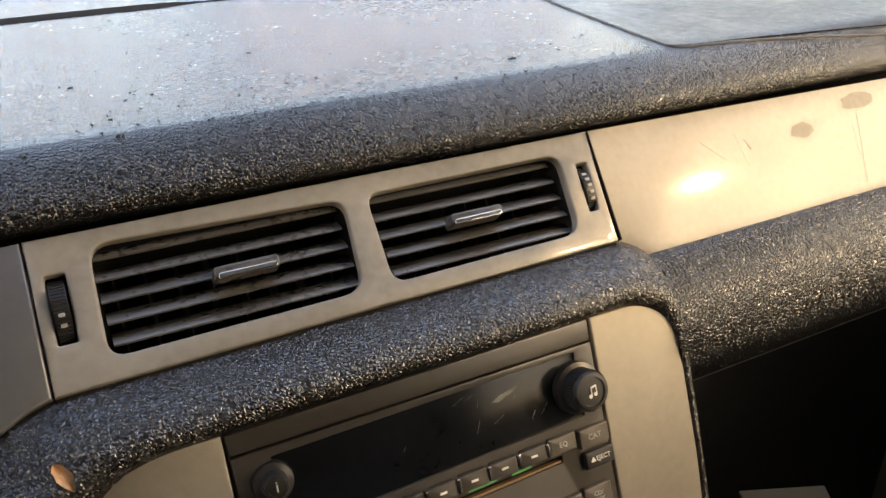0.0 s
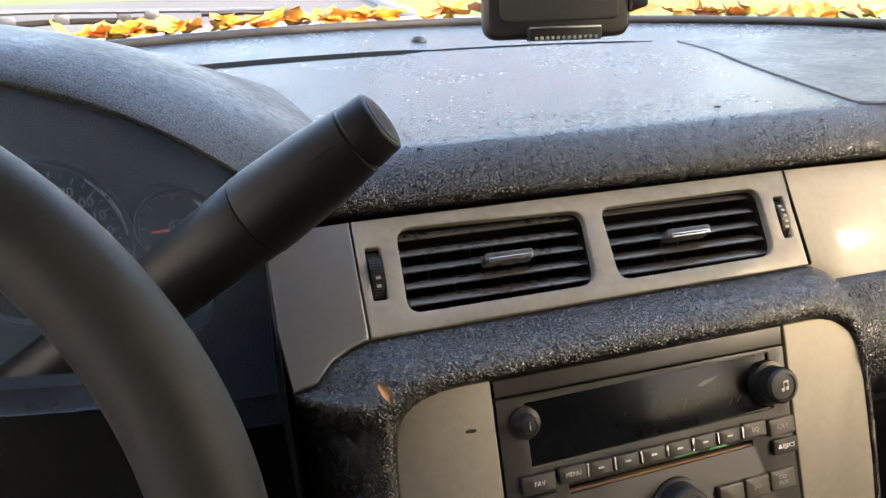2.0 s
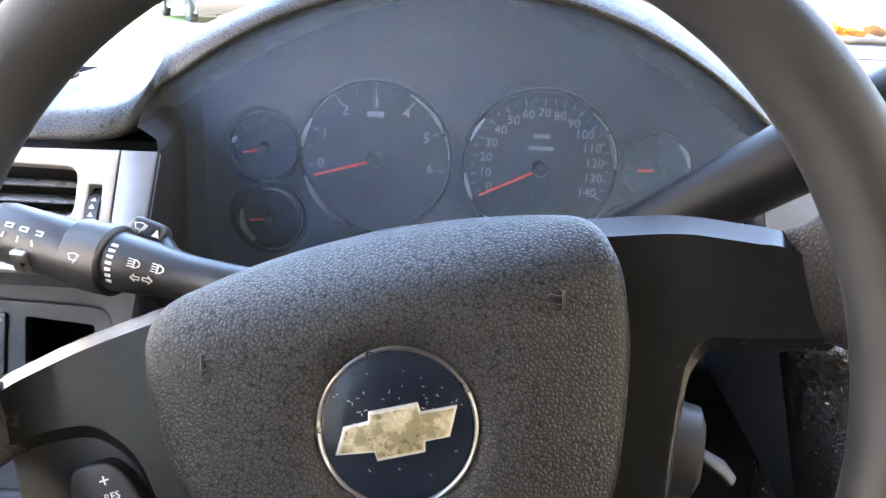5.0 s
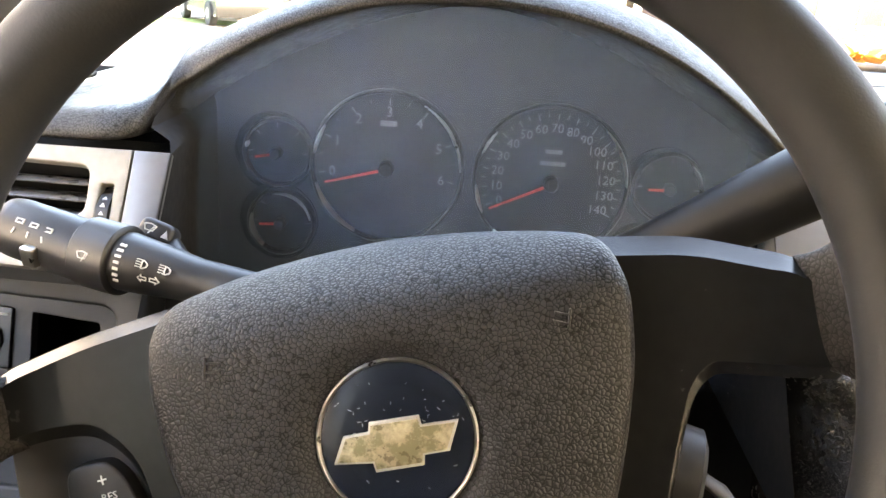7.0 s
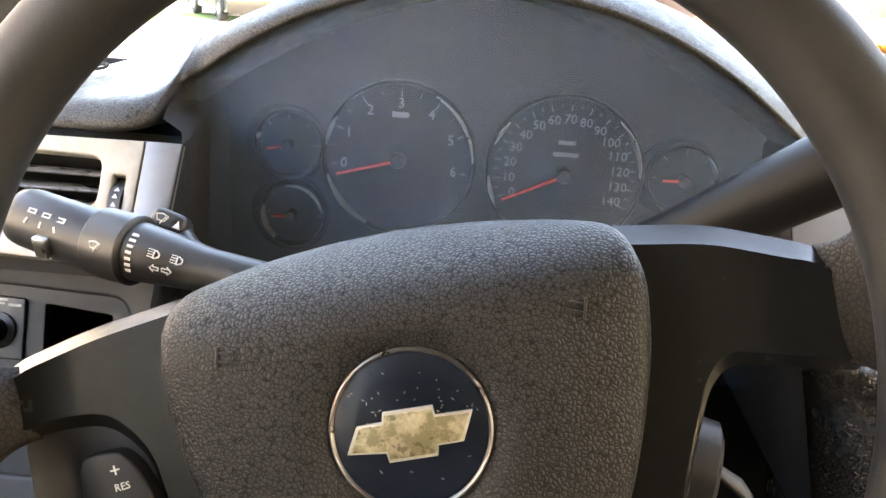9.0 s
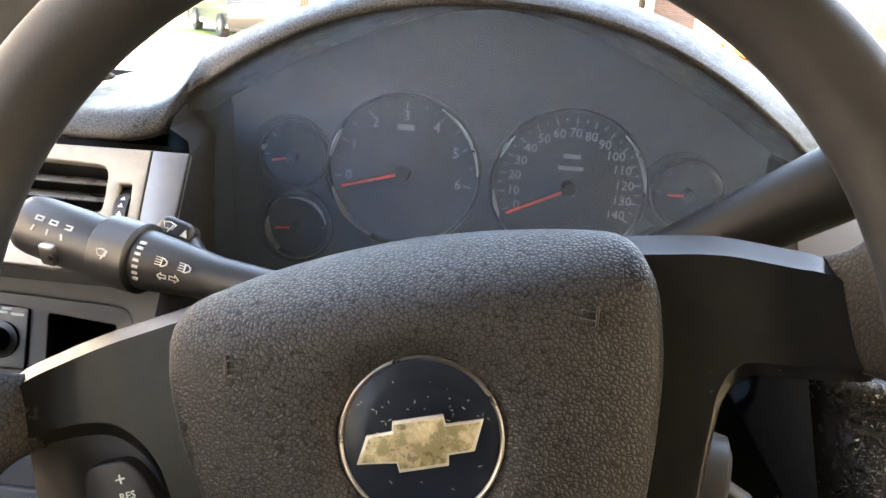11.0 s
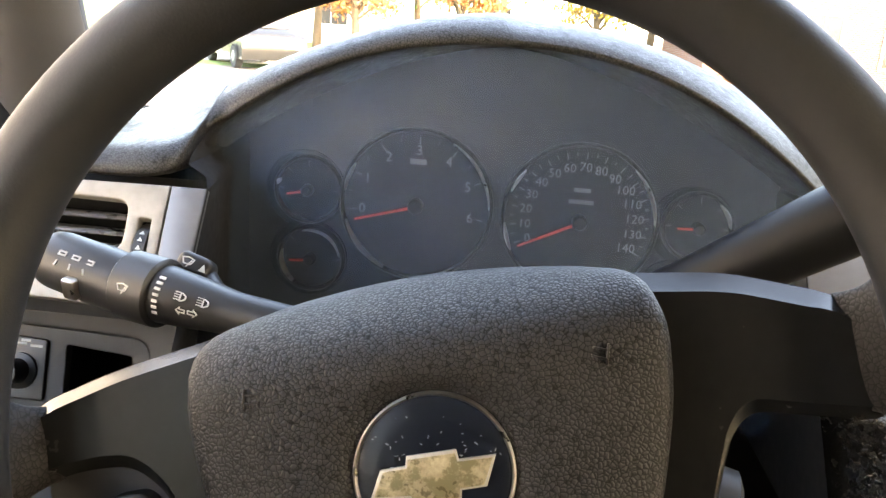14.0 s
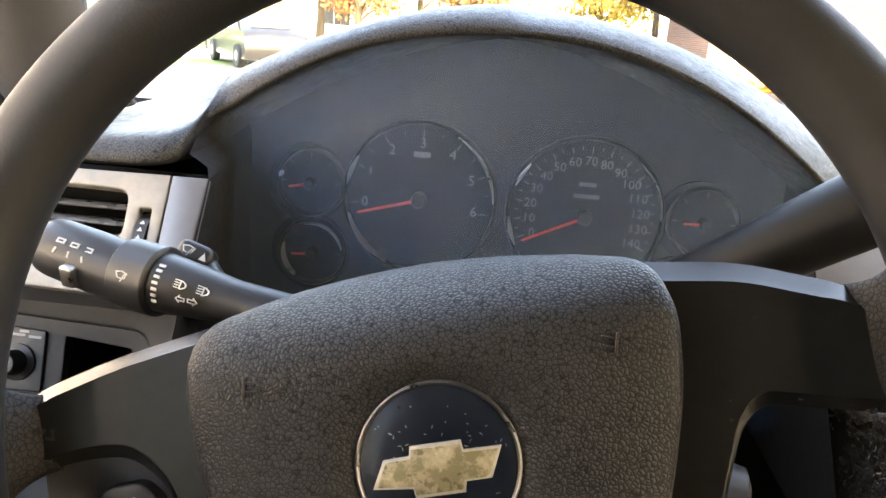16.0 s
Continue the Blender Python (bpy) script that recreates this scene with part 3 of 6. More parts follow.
part("lower_pad", lower_pad(), VINYL, dash, sharp=180)
part("lower_strip", finish(grid([[(0.494 + 0.6 * k / 20, y + 0.03 * max(0.6 * k / 20 - 0.25, 0), z + 0.006 * k / 20) for k in range(21)] for y, z in [(0.3985, 1.3835), (0.402, 1.378), (0.413, 1.362), (0.425, 1.350), (0.45, 1.345)]])), SOFT, dash, "smooth dark strip under the pad")
part("stack_flank", finish(grid([[(0.4975, 0.3675 + (z - 1.415) * 0.4245 + d, z) for d in (0.006, 0.03, 0.06, 0.10, 0.2)] for z in (1.25, 1.35, 1.40, 1.44, 1.47)])), SOFT, dash)
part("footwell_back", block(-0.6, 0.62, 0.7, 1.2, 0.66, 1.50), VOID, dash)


def bezel(loop, name):
    return part(name, plate([loop], STACK, 0.0, -0.010, 0.0012), BEZEL, dash, "satin champagne cheek beside the radio")


bezel([(0.1025, -0.13), (0.157, -0.13), (0.1595, -0.08), (0.1615, -0.048), (0.1622, 0.005)] + rounded([(0.1622, 0.005), (0.160, 0.0515), (0.1025, 0.0512)], [0.0, 0.034, 0.0], 10)[6:-6] + [(0.1025, 0.0510)], "right_cheek")
bezel([(-0.1035, -0.13), (-0.1035, 0.0487)] + rounded([(-0.1035, 0.0487), (-0.162, 0.0495), (-0.1655, 0.0)], [0.0, 0.030, 0.0], 10)[6:-6] + [(-0.1655, 0.0), (-0.166, -0.13)], "left_cheek")

# ---- air vents in the middle ----
def tunnel(hole, mid, m, depth=0.05):
    """An open box behind a hole, closed at its back."""
    rows = [[(x * s + mid * (1 - s), y * s, z) for x, y in hole] for s, z in ((1.03, -0.0035), (1.0, -0.012), (0.97, -depth), (0.5, -depth), (0.02, -depth))]
    return finish(grid(rows, True, m))


def vent(hole, u0, u1, tab_u, name_label, dusty):
    base = VENT @ Vector(((u0 + u1) / 2, 0, -0.03))
    v = thing("air_vent", base, name_label, "air vent", "centre air vents")
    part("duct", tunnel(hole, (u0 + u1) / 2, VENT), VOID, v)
    for k in range(5):
        vv = 0.0215 - 0.0108 * k
        a, b = u0 + 0.001 + 0.0005 * k, u1 - 0.003 + 0.0002 * k
        prof = [(-0.013, 0.0008), (-0.006, 0.0021), (0.000, 0.0023), (0.0035, 0.0014), (0.0042, 0.0), (0.0033, -0.0012), (-0.002, -0.0012), (-0.013, -0.0004)]
        rows = []
        for i in range(9):
            s = i / 8
            taper = 1.0 if s < 0.9 else 1 - 0.45 * (s - 0.9) / 0.1
            rows.append([(a + (b - a) * s, vv + 0.0025 + h * taper - d * 0.5, -0.009 + d * taper) for d, h in prof])
        part("slat", capped(grid(rows, True, VENT)), SLAT, v)
        if dusty and k > 2:
            part("dust_haze", finish(grid([[(a + (b - a) * s, vv + 0.006 + 0.0008 * math.sin(40 * s + k), z) for s in [0.42 + 0.55 * j / 24 for j in range(25)]] for z in (-0.0105, -0.016)], m=VENT)), DUST, v)
    for k in range(8):
        u = u0 + (u1 - u0) * (k + 0.6) / 8.2
        part("vane", plate([box2(0.0, -0.022, 0.022, 0.022)], VENT @ pose(u, 0, -0.030, 0, 90, 0), 0.0005, -0.0005, 0.0002), BLACK, v)
    tab = part("tab", plate([rounded([(tab_u - 0.0165, -0.0035), (tab_u + 0.0165, -0.0035), (tab_u + 0.0165, 0.0030), (tab_u - 0.0165, 0.0030)], 0.0022)], VENT, 0.0045, -0.008, 0.0014), SLAT, v)
    part("tab_trim", plate([rounded([(tab_u - 0.0148, -0.0036), (tab_u + 0.0150, -0.0036), (tab_u + 0.0150, -0.0008), (tab_u - 0.0148, -0.0008)], 0.0013)], VENT, 0.0053, 0.003, 0.0006), CHROME, tab, "bright chrome edge")
    return v


vent(vent_hole_l, -0.1335, -0.0035, -0.0625, "black air vent with grey slats and a chrome-edged tab", False)
vent(vent_hole_r, 0.0105, 0.1345, 0.0690, "black air vent with dusty grey slats and a chrome-edged tab", True)


def thumb_wheel(u, v0, v1, width, marks):
    c = VENT @ Vector((u, (v0 + v1) / 2, -0.01))
    w = thing("thumb_wheel", c, "black ribbed thumb wheel of the air vent with pale marks", "thumb wheel", "vent thumb wheels")
    m = VENT @ pose(u, (v0 + v1) / 2, -0.0145, 0, 90, 0)
    r = (v1 - v0) / 2 + 0.0015
    prof = [(0.004, -width / 2), (r, -width / 2), (r, width / 2), (0.004, width / 2)]
    part("wheel_body", lathe(prof, m, 60), BLACK, w, smooth=False)
    for k in range(-9, 10):
        a = radians(k * 6)
        part("rib", block(-width * 0.42, -0.0003, 0, width * 0.42, 0.0003, 0.0007, 0, VENT @ pose(u, (v0 + v1) / 2, -0.0145) @ pose(0, 0, 0, -k * 6, 0, 0) @ pose(0, 0, r)), BLACK, w)
    for k in marks:
        part("mark", plate([box2(-0.0014, -0.0009, 0.0014, 0.0009, 0.0003)], VENT @ pose(u, (v0 + v1) / 2, -0.0145) @ pose(0, 0, 0, -k, 0, 0) @ pose(0, 0, r + 0.0008), 0.0002, -0.0004, 0.0001), DIMPRINT, w)
    part("well", plate([box2(u - width * 0.9, v0 - 0.004, u + width * 0.9, v1 + 0.004)], VENT, -0.016, -0.02, 0.0005), VOID, w)


thumb_wheel(-0.1488, -0.0155, 0.0165, 0.0072, (-12, -28))
thumb_wheel(0.1490, -0.0125, 0.0170, 0.0062, (28, 14, 0, -14, -28))

# ---- radio ----
radio = thing("car_radio", STACK @ Vector((0, 0, -0.05)), "dark grey-brown car radio with a black screen, knobs and worn buttons", "car radio")
part("top_strip", plate([[(-0.1018, 0.0375), (0.1012, 0.0385), (0.1016, 0.0508), (-0.1022, 0.0480)]], STACK, -0.0005, -0.01, 0.0010), RADIO, radio)
face_loop = [(-0.1018, -0.115), (0.1018, -0.115), (0.1015, 0.0375), (-0.1015, 0.0362)]
screen_loop = [(-0.0835, -0.0070), (0.0895, -0.0020), (0.0895, 0.0345), (-0.0835, 0.0318)]
slot_loop = rounded([(-0.0615, -0.0275), (0.0700, -0.0235), (0.0705, -0.0195), (-0.0615, -0.0225)], 0.001)
part("face", plate([face_loop, screen_loop, slot_loop], STACK, -0.0012, -0.010, 0.0006), RADIO, radio)
part("screen", plate([[(-0.086, -0.011), (0.092, -0.0060), (0.092, 0.0370), (-0.086, 0.0345)]], STACK, -0.0030, -0.006, 0.0002), SCREEN, radio, "black screen with fine scratches")
rnd = random.Random(17)
for k in range(9):
    u, v, a, w = rnd.uniform(-0.02, 0.07), rnd.uniform(0.004, 0.028), rnd.uniform(20, 75), rnd.uniform(0.0010, 0.004)
    part("scratch", plate([box2(-w, -0.00004, w, 0.00004)], STACK @ pose(u, v, -0.0030, 0, 0, a), 0.00012, -0.0002, 0.00001), DIMPRINT, radio)
part("smear", plate([rounded([(0.0350, 0.0215), (0.0400, 0.0240), (0.0520, 0.0262), (0.0480, 0.0235), (0.0445, 0.0226), (0.0395, 0.0205)], 0.0008)], STACK, -0.0029, -0.0032, 0.00001), SMEAR, radio, "pale smear on the screen")
part("disc_slot", plate([box2(-0.066, -0.031, 0.075, -0.016)], STACK, -0.008, -0.012, 0.0003), VOID, radio)
part("slot_lip", plate([[(-0.0615, -0.0275), (0.0700, -0.0235), (0.0700, -0.0222), (-0.0615, -0.0257)]], STACK, -0.0020, -0.006, 0.0003), DUST, radio, "dusty brown slot lip")


def button(u, v, w, h, text="", size=0.0042, mat=BUTTON, skew=0.02, bars=0):
    b = part("button", plate([rounded([(u - w / 2, v - h / 2 - skew * w / 2), (u + w / 2, v - h / 2 + skew * w / 2), (u + w / 2, v + h / 2 + skew * w / 2), (u - w / 2, v + h / 2 - skew * w / 2)], 0.0009)], STACK, 0.0024, -0.006, 0.0009), mat, radio)
    if text:
        part("lettering", lettering(text, size, STACK @ pose(u, v, 0.0025)), DIMPRINT if mat is BUTTON else WHITE, b)
    if bars:
        part("print", plate([box2(u - 0.002, v - 0.0006, u + 0.002, v + 0.0006, 0.0002)], STACK, 0.0026, 0.002, 0.00005), WHITE, b)
    return b


button(-0.0812, -0.0165, 0.0215, 0.0110, "FAV", mat=RADIO)
button(-0.0812, -0.0290, 0.0215, 0.0110, mat=BLACK)
button(-0.0590, -0.0150, 0.0185, 0.0100, "MENU", 0.0038, RADIO)
for k in range(6):
    button(-0.0405 + 0.0184 * k, -0.0147 + 0.0004 * k, 0.0160, 0.0092, mat=RADIO, bars=1)
    part("chrome_pin", plate([rounded([(-0.0010, -0.0040), (0.0010, -0.0040), (0.0010, 0.0040), (-0.0010, 0.0040)], 0.0006)], STACK @ pose(-0.0495 + 0.0184 * k, -0.0147 + 0.0004 * k, 0), 0.0030, -0.004, 0.0006), CHROME, radio)
part("chrome_pin", plate([rounded([(-0.0010, -0.0040), (0.0010, -0.0040), (0.0010, 0.0040), (-0.0010, 0.0040)], 0.0006)], STACK @ pose(0.0609, -0.0125, 0), 0.0030, -0.004, 0.0006), CHROME, radio)
button(0.0705, -0.0122, 0.0170, 0.0098, "EQ", 0.0042)
button(0.0912, -0.0138, 0.0195, 0.0112, "CAT", 0.0045)
button(0.0925, -0.0268, 0.0190, 0.0100, "\u25b2EJECT", 0.0038, BLACK)
for k in range(3):
    button(0.0480 + 0.0195 * k, -0.0500 + 0.001 * k, 0.0180, 0.0130, ("", "\u25b7\u25b7", "CD/\nAUX")[k], 0.0036)
for u, w in ((-0.020, 0.016), (0.020, 0.018), (0.044, 0.014)):
    part("green_wear", plate([rounded([(u - w / 2, -0.0200), (u + w / 2, -0.0195), (u + w / 2 - 0.002, -0.0180), (u, -0.0187), (u - w / 3, -0.0178)], 0.0006)], STACK, -0.0005, -0.002, 0.0001), GREENPAINT, radio, "worn green paint")


def knob(u, v, r, tall, name, glyph, collar):
    m = STACK @ pose(u, v, -0.001)
    k = part(name, lathe([(collar, -0.003), (collar, 0.0), (collar * 0.96, 0.002), (r * 1.08, 0.0030), (r * 1.02, tall * 0.62), (r * 0.97, tall * 0.92), (r * 0.90, tall), (r * 0.74, tall + 0.0002), (r * 0.72, tall - 0.0007), (0.0004, tall - 0.0003)], m, 48), BLACK, radio)
    for j in range(0, 48):
        a = 2 * math.pi * j / 48
        part("knurl", block(-0.00022, -0.0004, tall * 0.25, 0.00022, 0.0004, tall * 0.86, 0, m @ pose(0, 0, 0, 0, 0, math.degrees(a)) @ pose(0, r * 1.025, 0)), BLACK, k) if name == "tuning_knob" else None
    glyph(k, m @ pose(0, 0, tall + 0.0001))


def note(k, m):
    q = 0.0011
    part("note", joined(plate([circle(-1.6 * q, -2 * q, q)], m, 0.0002, -0.0002, 0.00005), plate([circle(1.4 * q, -1.5 * q, q)], m, 0.0002, -0.0002, 0.00005),
                        plate([[(-1.0 * q, -2 * q), (-0.55 * q, -2 * q), (-0.55 * q, 1.7 * q), (1.95 * q, 2.2 * q), (1.95 * q, -1.5 * q), (2.4 * q, -1.5 * q), (2.4 * q, 3.2 * q), (-1.0 * q, 2.6 * q)]], m, 0.0002, -0.0002, 0.00005)), WHITE, k)


def letter_i(k, m):
    part("lettering", lettering("i", 0.0075, m), WHITE, k)


knob(0.0878, 0.0150, 0.0110, 0.0150, "tuning_knob", note, 0.0150)
knob(-0.0850, 0.0200, 0.0062, 0.0095, "info_knob", letter_i, 0.0100)
knob(0.0100, -0.0500, 0.0150, 0.0160, "volume_knob", lambda k, m: None, 0.0185)

# ---- steering wheel ----
wheel = thing("steering_wheel", WHEEL @ Vector((0, 0, -0.06)), "dark leather steering wheel with gloss spokes and worn emblem", "steering wheel")


def rim():
    rows = []
    for k in range(120):
        a = 2 * math.pi * k / 120
        fat = 0.0006 * math.cos(4 * a + 0.6)
        rows.append([((0.1690 + (0.0162 + fat) * math.cos(b)) * math.cos(a), (0.1690 + (0.0162 + fat) * math.cos(b)) * math.sin(a), (0.0150 + fat) * math.sin(b)) for b in (2 * math.pi * j / 28 for j in range(28))])
    rows.append(rows[0])
    bm = grid(rows, True, WHEEL)
    bmesh.ops.remove_doubles(bm, verts=bm.verts, dist=1e-6)
    return finish(bm)


part("rim", rim(), RIM, wheel)
EMB = (-0.0032, -0.0155)
pad_loop = rounded([(-0.0855, 0.0415), (-0.052, 0.0492), (-0.027, 0.0520), (0.003, 0.0530), (0.032, 0.0505), (0.060, 0.0460), (0.0800, 0.0405), (0.0838, 0.020), (0.0815, -0.003), (0.0745, -0.028), (0.066, -0.052), (0.045, -0.086), (-0.045, -0.086), (-0.072, -0.060), (-0.081, -0.029), (-0.0850, -0.012), (-0.0872, 0.009)],
                   [0.012, 0.01, 0.01, 0.01, 0.01, 0.01, 0.009, 0.006, 0.01, 0.01, 0.01, 0.02, 0.02, 0.015, 0.01, 0.01, 0.01], 4)


def dome(s):
    """Height of the airbag cover from the emblem (0) to its edge (1)."""
    return 0.0005 - 0.0050 * s ** 3.0


def airbag():
    n = len(pad_loop)
    c = Vector(EMB)
    rows = [[(x, y, -0.056) for x, y in pad_loop], [(x, y, -0.0175 - 0.0300 * max(0, (y - 0.022) / 0.031) ** 1.6) for x, y in pad_loop]]
    for s in (1.0, 0.992, 0.975, 0.95, 0.9, 0.82, 0.72, 0.6, 0.48, 0.36, 0.24, 0.14, 0.06, 0.0):
        row = []
        for x, y in pad_loop:
            p = Vector((x, y)) - c
            q = p.normalized() * 0.0300
            e = q.lerp(p, s)
            edge = 0.003 * max(0, (s - 0.9) / 0.1) ** 3
            dip = -0.0022 * max(0, 1 - s / 0.10)
            roll = 0.0300 * max(0, ((c + e).y - 0.022) / 0.031) ** 1.6
            row.append((*(c + e), dome(s) - edge + dip - roll))
        rows.append(row)
    rows.append([(*(c + (Vector(p) - c).normalized() * 0.0274), -0.0035) for p in pad_loop])
    rows.append([(*(c + (Vector(p) - c).normalized() * 0.001), -0.0035) for p in pad_loop])
    return capped(grid(rows, True, WHEEL))


pad = part("airbag_cover", airbag(), PAD, wheel, "grained dark grey airbag cover")
em = WHEEL @ pose(*EMB, -0.0032)
emblem = part("emblem", lathe([(0.0264, 0), (0.0264, 0.0012), (0.0250, 0.0016), (0.018, 0.0022), (0.0004, 0.0026)], em, 64), NAVY, wheel, "scratched navy disc with faded gold mark")
part("ring", lathe([(0.0277, 0.0), (0.0277, 0.0018), (0.0270, 0.0026), (0.0263, 0.0018), (0.0260, 0.0)], em, 72), DULLCHROME, emblem, "thin worn chrome ring")
mark = [(-0.0228, -0.0046), (-0.0182, 0.0042), (-0.0095, 0.0044), (-0.0088, 0.0076), (0.0082, 0.0073), (0.0086, 0.0040), (0.0212, 0.0036), (0.0166, -0.0062), (0.0080, -0.0062), (0.0073, -0.0096), (-0.0092, -0.0094), (-0.0096, -0.0062)]
part("mark_edge", plate([mark], em @ pose(0.0005, 0, 0), 0.0040, 0.0005, 0.0005), PALE, emblem)
rnd = random.Random(11)
for k in range(44):
    a, r = rnd.uniform(0, 6.28), rnd.uniform(0.010, 0.024)
    u, v = r * math.cos(a), abs(r * math.sin(a)) * rnd.choice((1, 1, 1, -0.9))
    w = rnd.uniform(0.0002, 0.0007)
    part("scratch", plate([box2(-w, -0.00008, w, 0.00008)], em @ pose(u, v, 0.0028 - 0.0009 * (r / 0.026) ** 2, 0, 0, rnd.uniform(0, 180)), 0.0002, -0.0002, 0.00002), PALE, emblem)
part("mark", plate([[(x * 0.945, y * 0.87 - 0.0001) for x, y in mark]], em @ pose(0.0005, 0, 0), 0.0043, 0.003, 0.0002), GOLD, emblem, "faded green and gold mark")


def horn(u, v, flip, mat):
    m = WHEEL @ pose(u, v, dome(0.72) + (0.0024 if flip < 0 else 0.0013), 0, 0, -14 if flip < 0 else -11) @ Matrix.Diagonal((flip, 1, 1, 1))
    s = 0.0036
    bits = [plate([box2(-0.62 * s, -0.95 * s, -0.42 * s, 0.95 * s)], m, 0.0005, -0.0016, 0.0002), plate([rounded([(-0.42 * s, 0.26 * s), (0.9 * s, 0.42 * s), (0.9 * s, 0.60 * s), (-0.42 * s, 0.46 * s)], 0.0003)], m, 0.0005, -0.0016, 0.0002),
            plate([rounded([(-0.42 * s, -0.60 * s), (0.9 * s, -0.42 * s), (1.0 * s, -0.1 * s), (0.8 * s, -0.22 * s), (-0.42 * s, -0.38 * s)], 0.0003)], m, 0.0005, -0.0016, 0.0002)]
    part("horn_symbol", finish(joined(*bits)), mat, pad, "small raised horn symbol")


horn(-0.062, 0.0192, 1, BLACK)
horn(0.0590, 0.0155, -1, BLACK)


def seat(points, w0, w1):
    """Moves points of the wheel's plane from one depth to a deeper one, spreading them from the hub's sight line."""
    k = (w1 - 0.2607) / (w0 - 0.2607)
    return [(0.0301 + (u - 0.0301) * k, 0.0369 + (v - 0.0369) * k) for u, v in points]


def spoke(loop, name, top):
    """A gloss spoke: a broad flat face with steep shoulders, widest along its upper and lower edges."""
    loop = [p for k, p in enumerate(loop) if (Vector(p) - Vector(loop[k - 1])).length > 1e-5]
    back = [Vector(p) for p in seat(loop, -0.010, -0.0338)]
    pts = [Vector(p) for p in seat(loop, -0.010, -0.026)]
    n = len(pts)
    area = sum(pts[k - 1].x * pts[k].y - pts[k].x * pts[k - 1].y for k in range(n))
    inner, edge = [], []
    for k in range(n):
        d = (pts[(k + 1) % n] - pts[k - 1]).normalized()
        out = Vector((d.y, -d.x)) * (1 if area > 0 else -1)
        q = 0.0012 + top * max(out.y, 0) ** 2 + 0.0035 * max(-out.y, 0) ** 2
        inner.append(pts[k] - out * q)
        edge.append(pts[k] - out * (q - 0.0010))
    rows = [[(p.x, p.y, w) for p in ring] for ring, w in ((back, -0.056), (back, -0.0338), (edge, -0.0276), (inner, -0.0262))]
    return part(name, capped(grid(rows, True, WHEEL)), GLOSS, wheel, "gloss dark grey spoke with fine scratches", sharp=22)


right_loop = rounded([(0.0300, 0.0473), (0.0640, 0.0418), (0.106, 0.0350), (0.1411, 0.0215), (0.1510, 0.010), (0.1553, -0.0065), (0.1530, -0.0175), (0.1480, -0.0225), (0.130, -0.0185), (0.1065, -0.0128), (0.0985, -0.0195), (0.0905, -0.0385), (0.0845, -0.055), (0.077, -0.080), (0.030, -0.08), (0.030, 0.0)], [0, 0, 0.01, 0.008, 0.008, 0.006, 0.004, 0.004, 0.008, 0.012, 0.010, 0.01, 0.01, 0, 0, 0, 0, 0, 0, 0], 4)
left_loop = rounded([(-0.0300, 0.0476), (-0.0660, 0.0425), (-0.110, 0.0362), (-0.1385, 0.0292), (-0.1480, 0.0235), (-0.1555, 0.013), (-0.1590, -0.0040), (-0.1396, 0.0010), (-0.1253, 0.0026), (-0.1105, 0.0015), (-0.1020, -0.0060), (-0.097, -0.0140), (-0.093, -0.036), (-0.086, -0.070), (-0.030, -0.07), (-0.030, 0.0)], [0, 0, 0.01, 0.006, 0.006, 0.006, 0.003, 0.008, 0.006, 0.006, 0.006, 0.006, 0.01, 0, 0, 0, 0, 0], 4)
spoke(right_loop, "right_spoke", 0.0058)
spoke(left_loop, "left_spoke", 0.0030)


def boot(sign, v0, v1):
    """Leather swelling, broad at the rim, where the spoke runs into it."""
    rows = []
    for k in range(13):
        s = k / 12
        u = sign * (0.1500 + 0.020 * s)
        lo, hi = v0 - 0.026 * s ** 2.4, v1 + 0.026 * s ** 2.4
        mid, half = (lo + hi) / 2, (hi - lo) / 2
        rows.append([(u, mid + half * math.copysign(abs(math.cos(a)) ** 0.7, math.cos(a)), -0.0350 + 0.0350 * s ** 1.1 + (0.0065 + 0.0085 * s) * math.sin(a)) for a in (2 * math.pi * j / 28 for j in range(28))])
    return capped(grid(rows, True, WHEEL))


part("right_boot", boot(1, -0.0225, 0.0205), BOOT, wheel, "dark leather swelling with a seam")
part("left_boot", boot(-1, -0.003, 0.0265), BOOT, wheel, "dark leather swelling with a seam")
part("edge_trim", sweep([world_of(WHEEL, (u, v, -0.037)) for u, v in seat([(0.1075, -0.0148), (0.1035, -0.0165), (0.0998, -0.0205), (0.0970, -0.0265), (0.0918, -0.0395), (0.0860, -0.0560), (0.0785, -0.080)], -0.021, -0.037)], 0.0008, 10), TRIM, wheel, "thin champagne edge of the spoke opening")
part("hub", lathe([(0.050, -0.09), (0.056, -0.04), (0.054, -0.016), (0.03, -0.016)], WHEEL @ pose(0, -0.028, 0), 48), BLACK, wheel)
cruise = part("cruise_button", plate([rounded(seat([(-0.1270, -0.055), (-0.0955, -0.055), (-0.1010, -0.0250), (-0.1050, -0.0150), (-0.1105, -0.0088), (-0.1235, -0.0092), (-0.1262, -0.0135)], -0.014, -0.027), 0.0035)], WHEEL, -0.0270, -0.045, 0.0012), BLACK, wheel, "dark grey rocker switch")
part("lettering", lettering("+", 0.0075, WHEEL @ pose(-0.1196, -0.0182, -0.0268, 0, 0, 6)), WHITE, cruise)
part("lettering", lettering("RES", 0.0040, WHEEL @ pose(-0.1178, -0.0244, -0.0268, 0, 0, 6)), WHITE, cruise)
part("switch_pod", plate([rounded([(-0.158, -0.06), (-0.09, -0.06), (-0.098, -0.010), (-0.112, 0.006), (-0.132, 0.006), (-0.158, 0.000)], 0.006)], WHEEL, -0.0350, -0.055, 0.0015), SOFT, wheel, "dark recess behind the rocker switch")

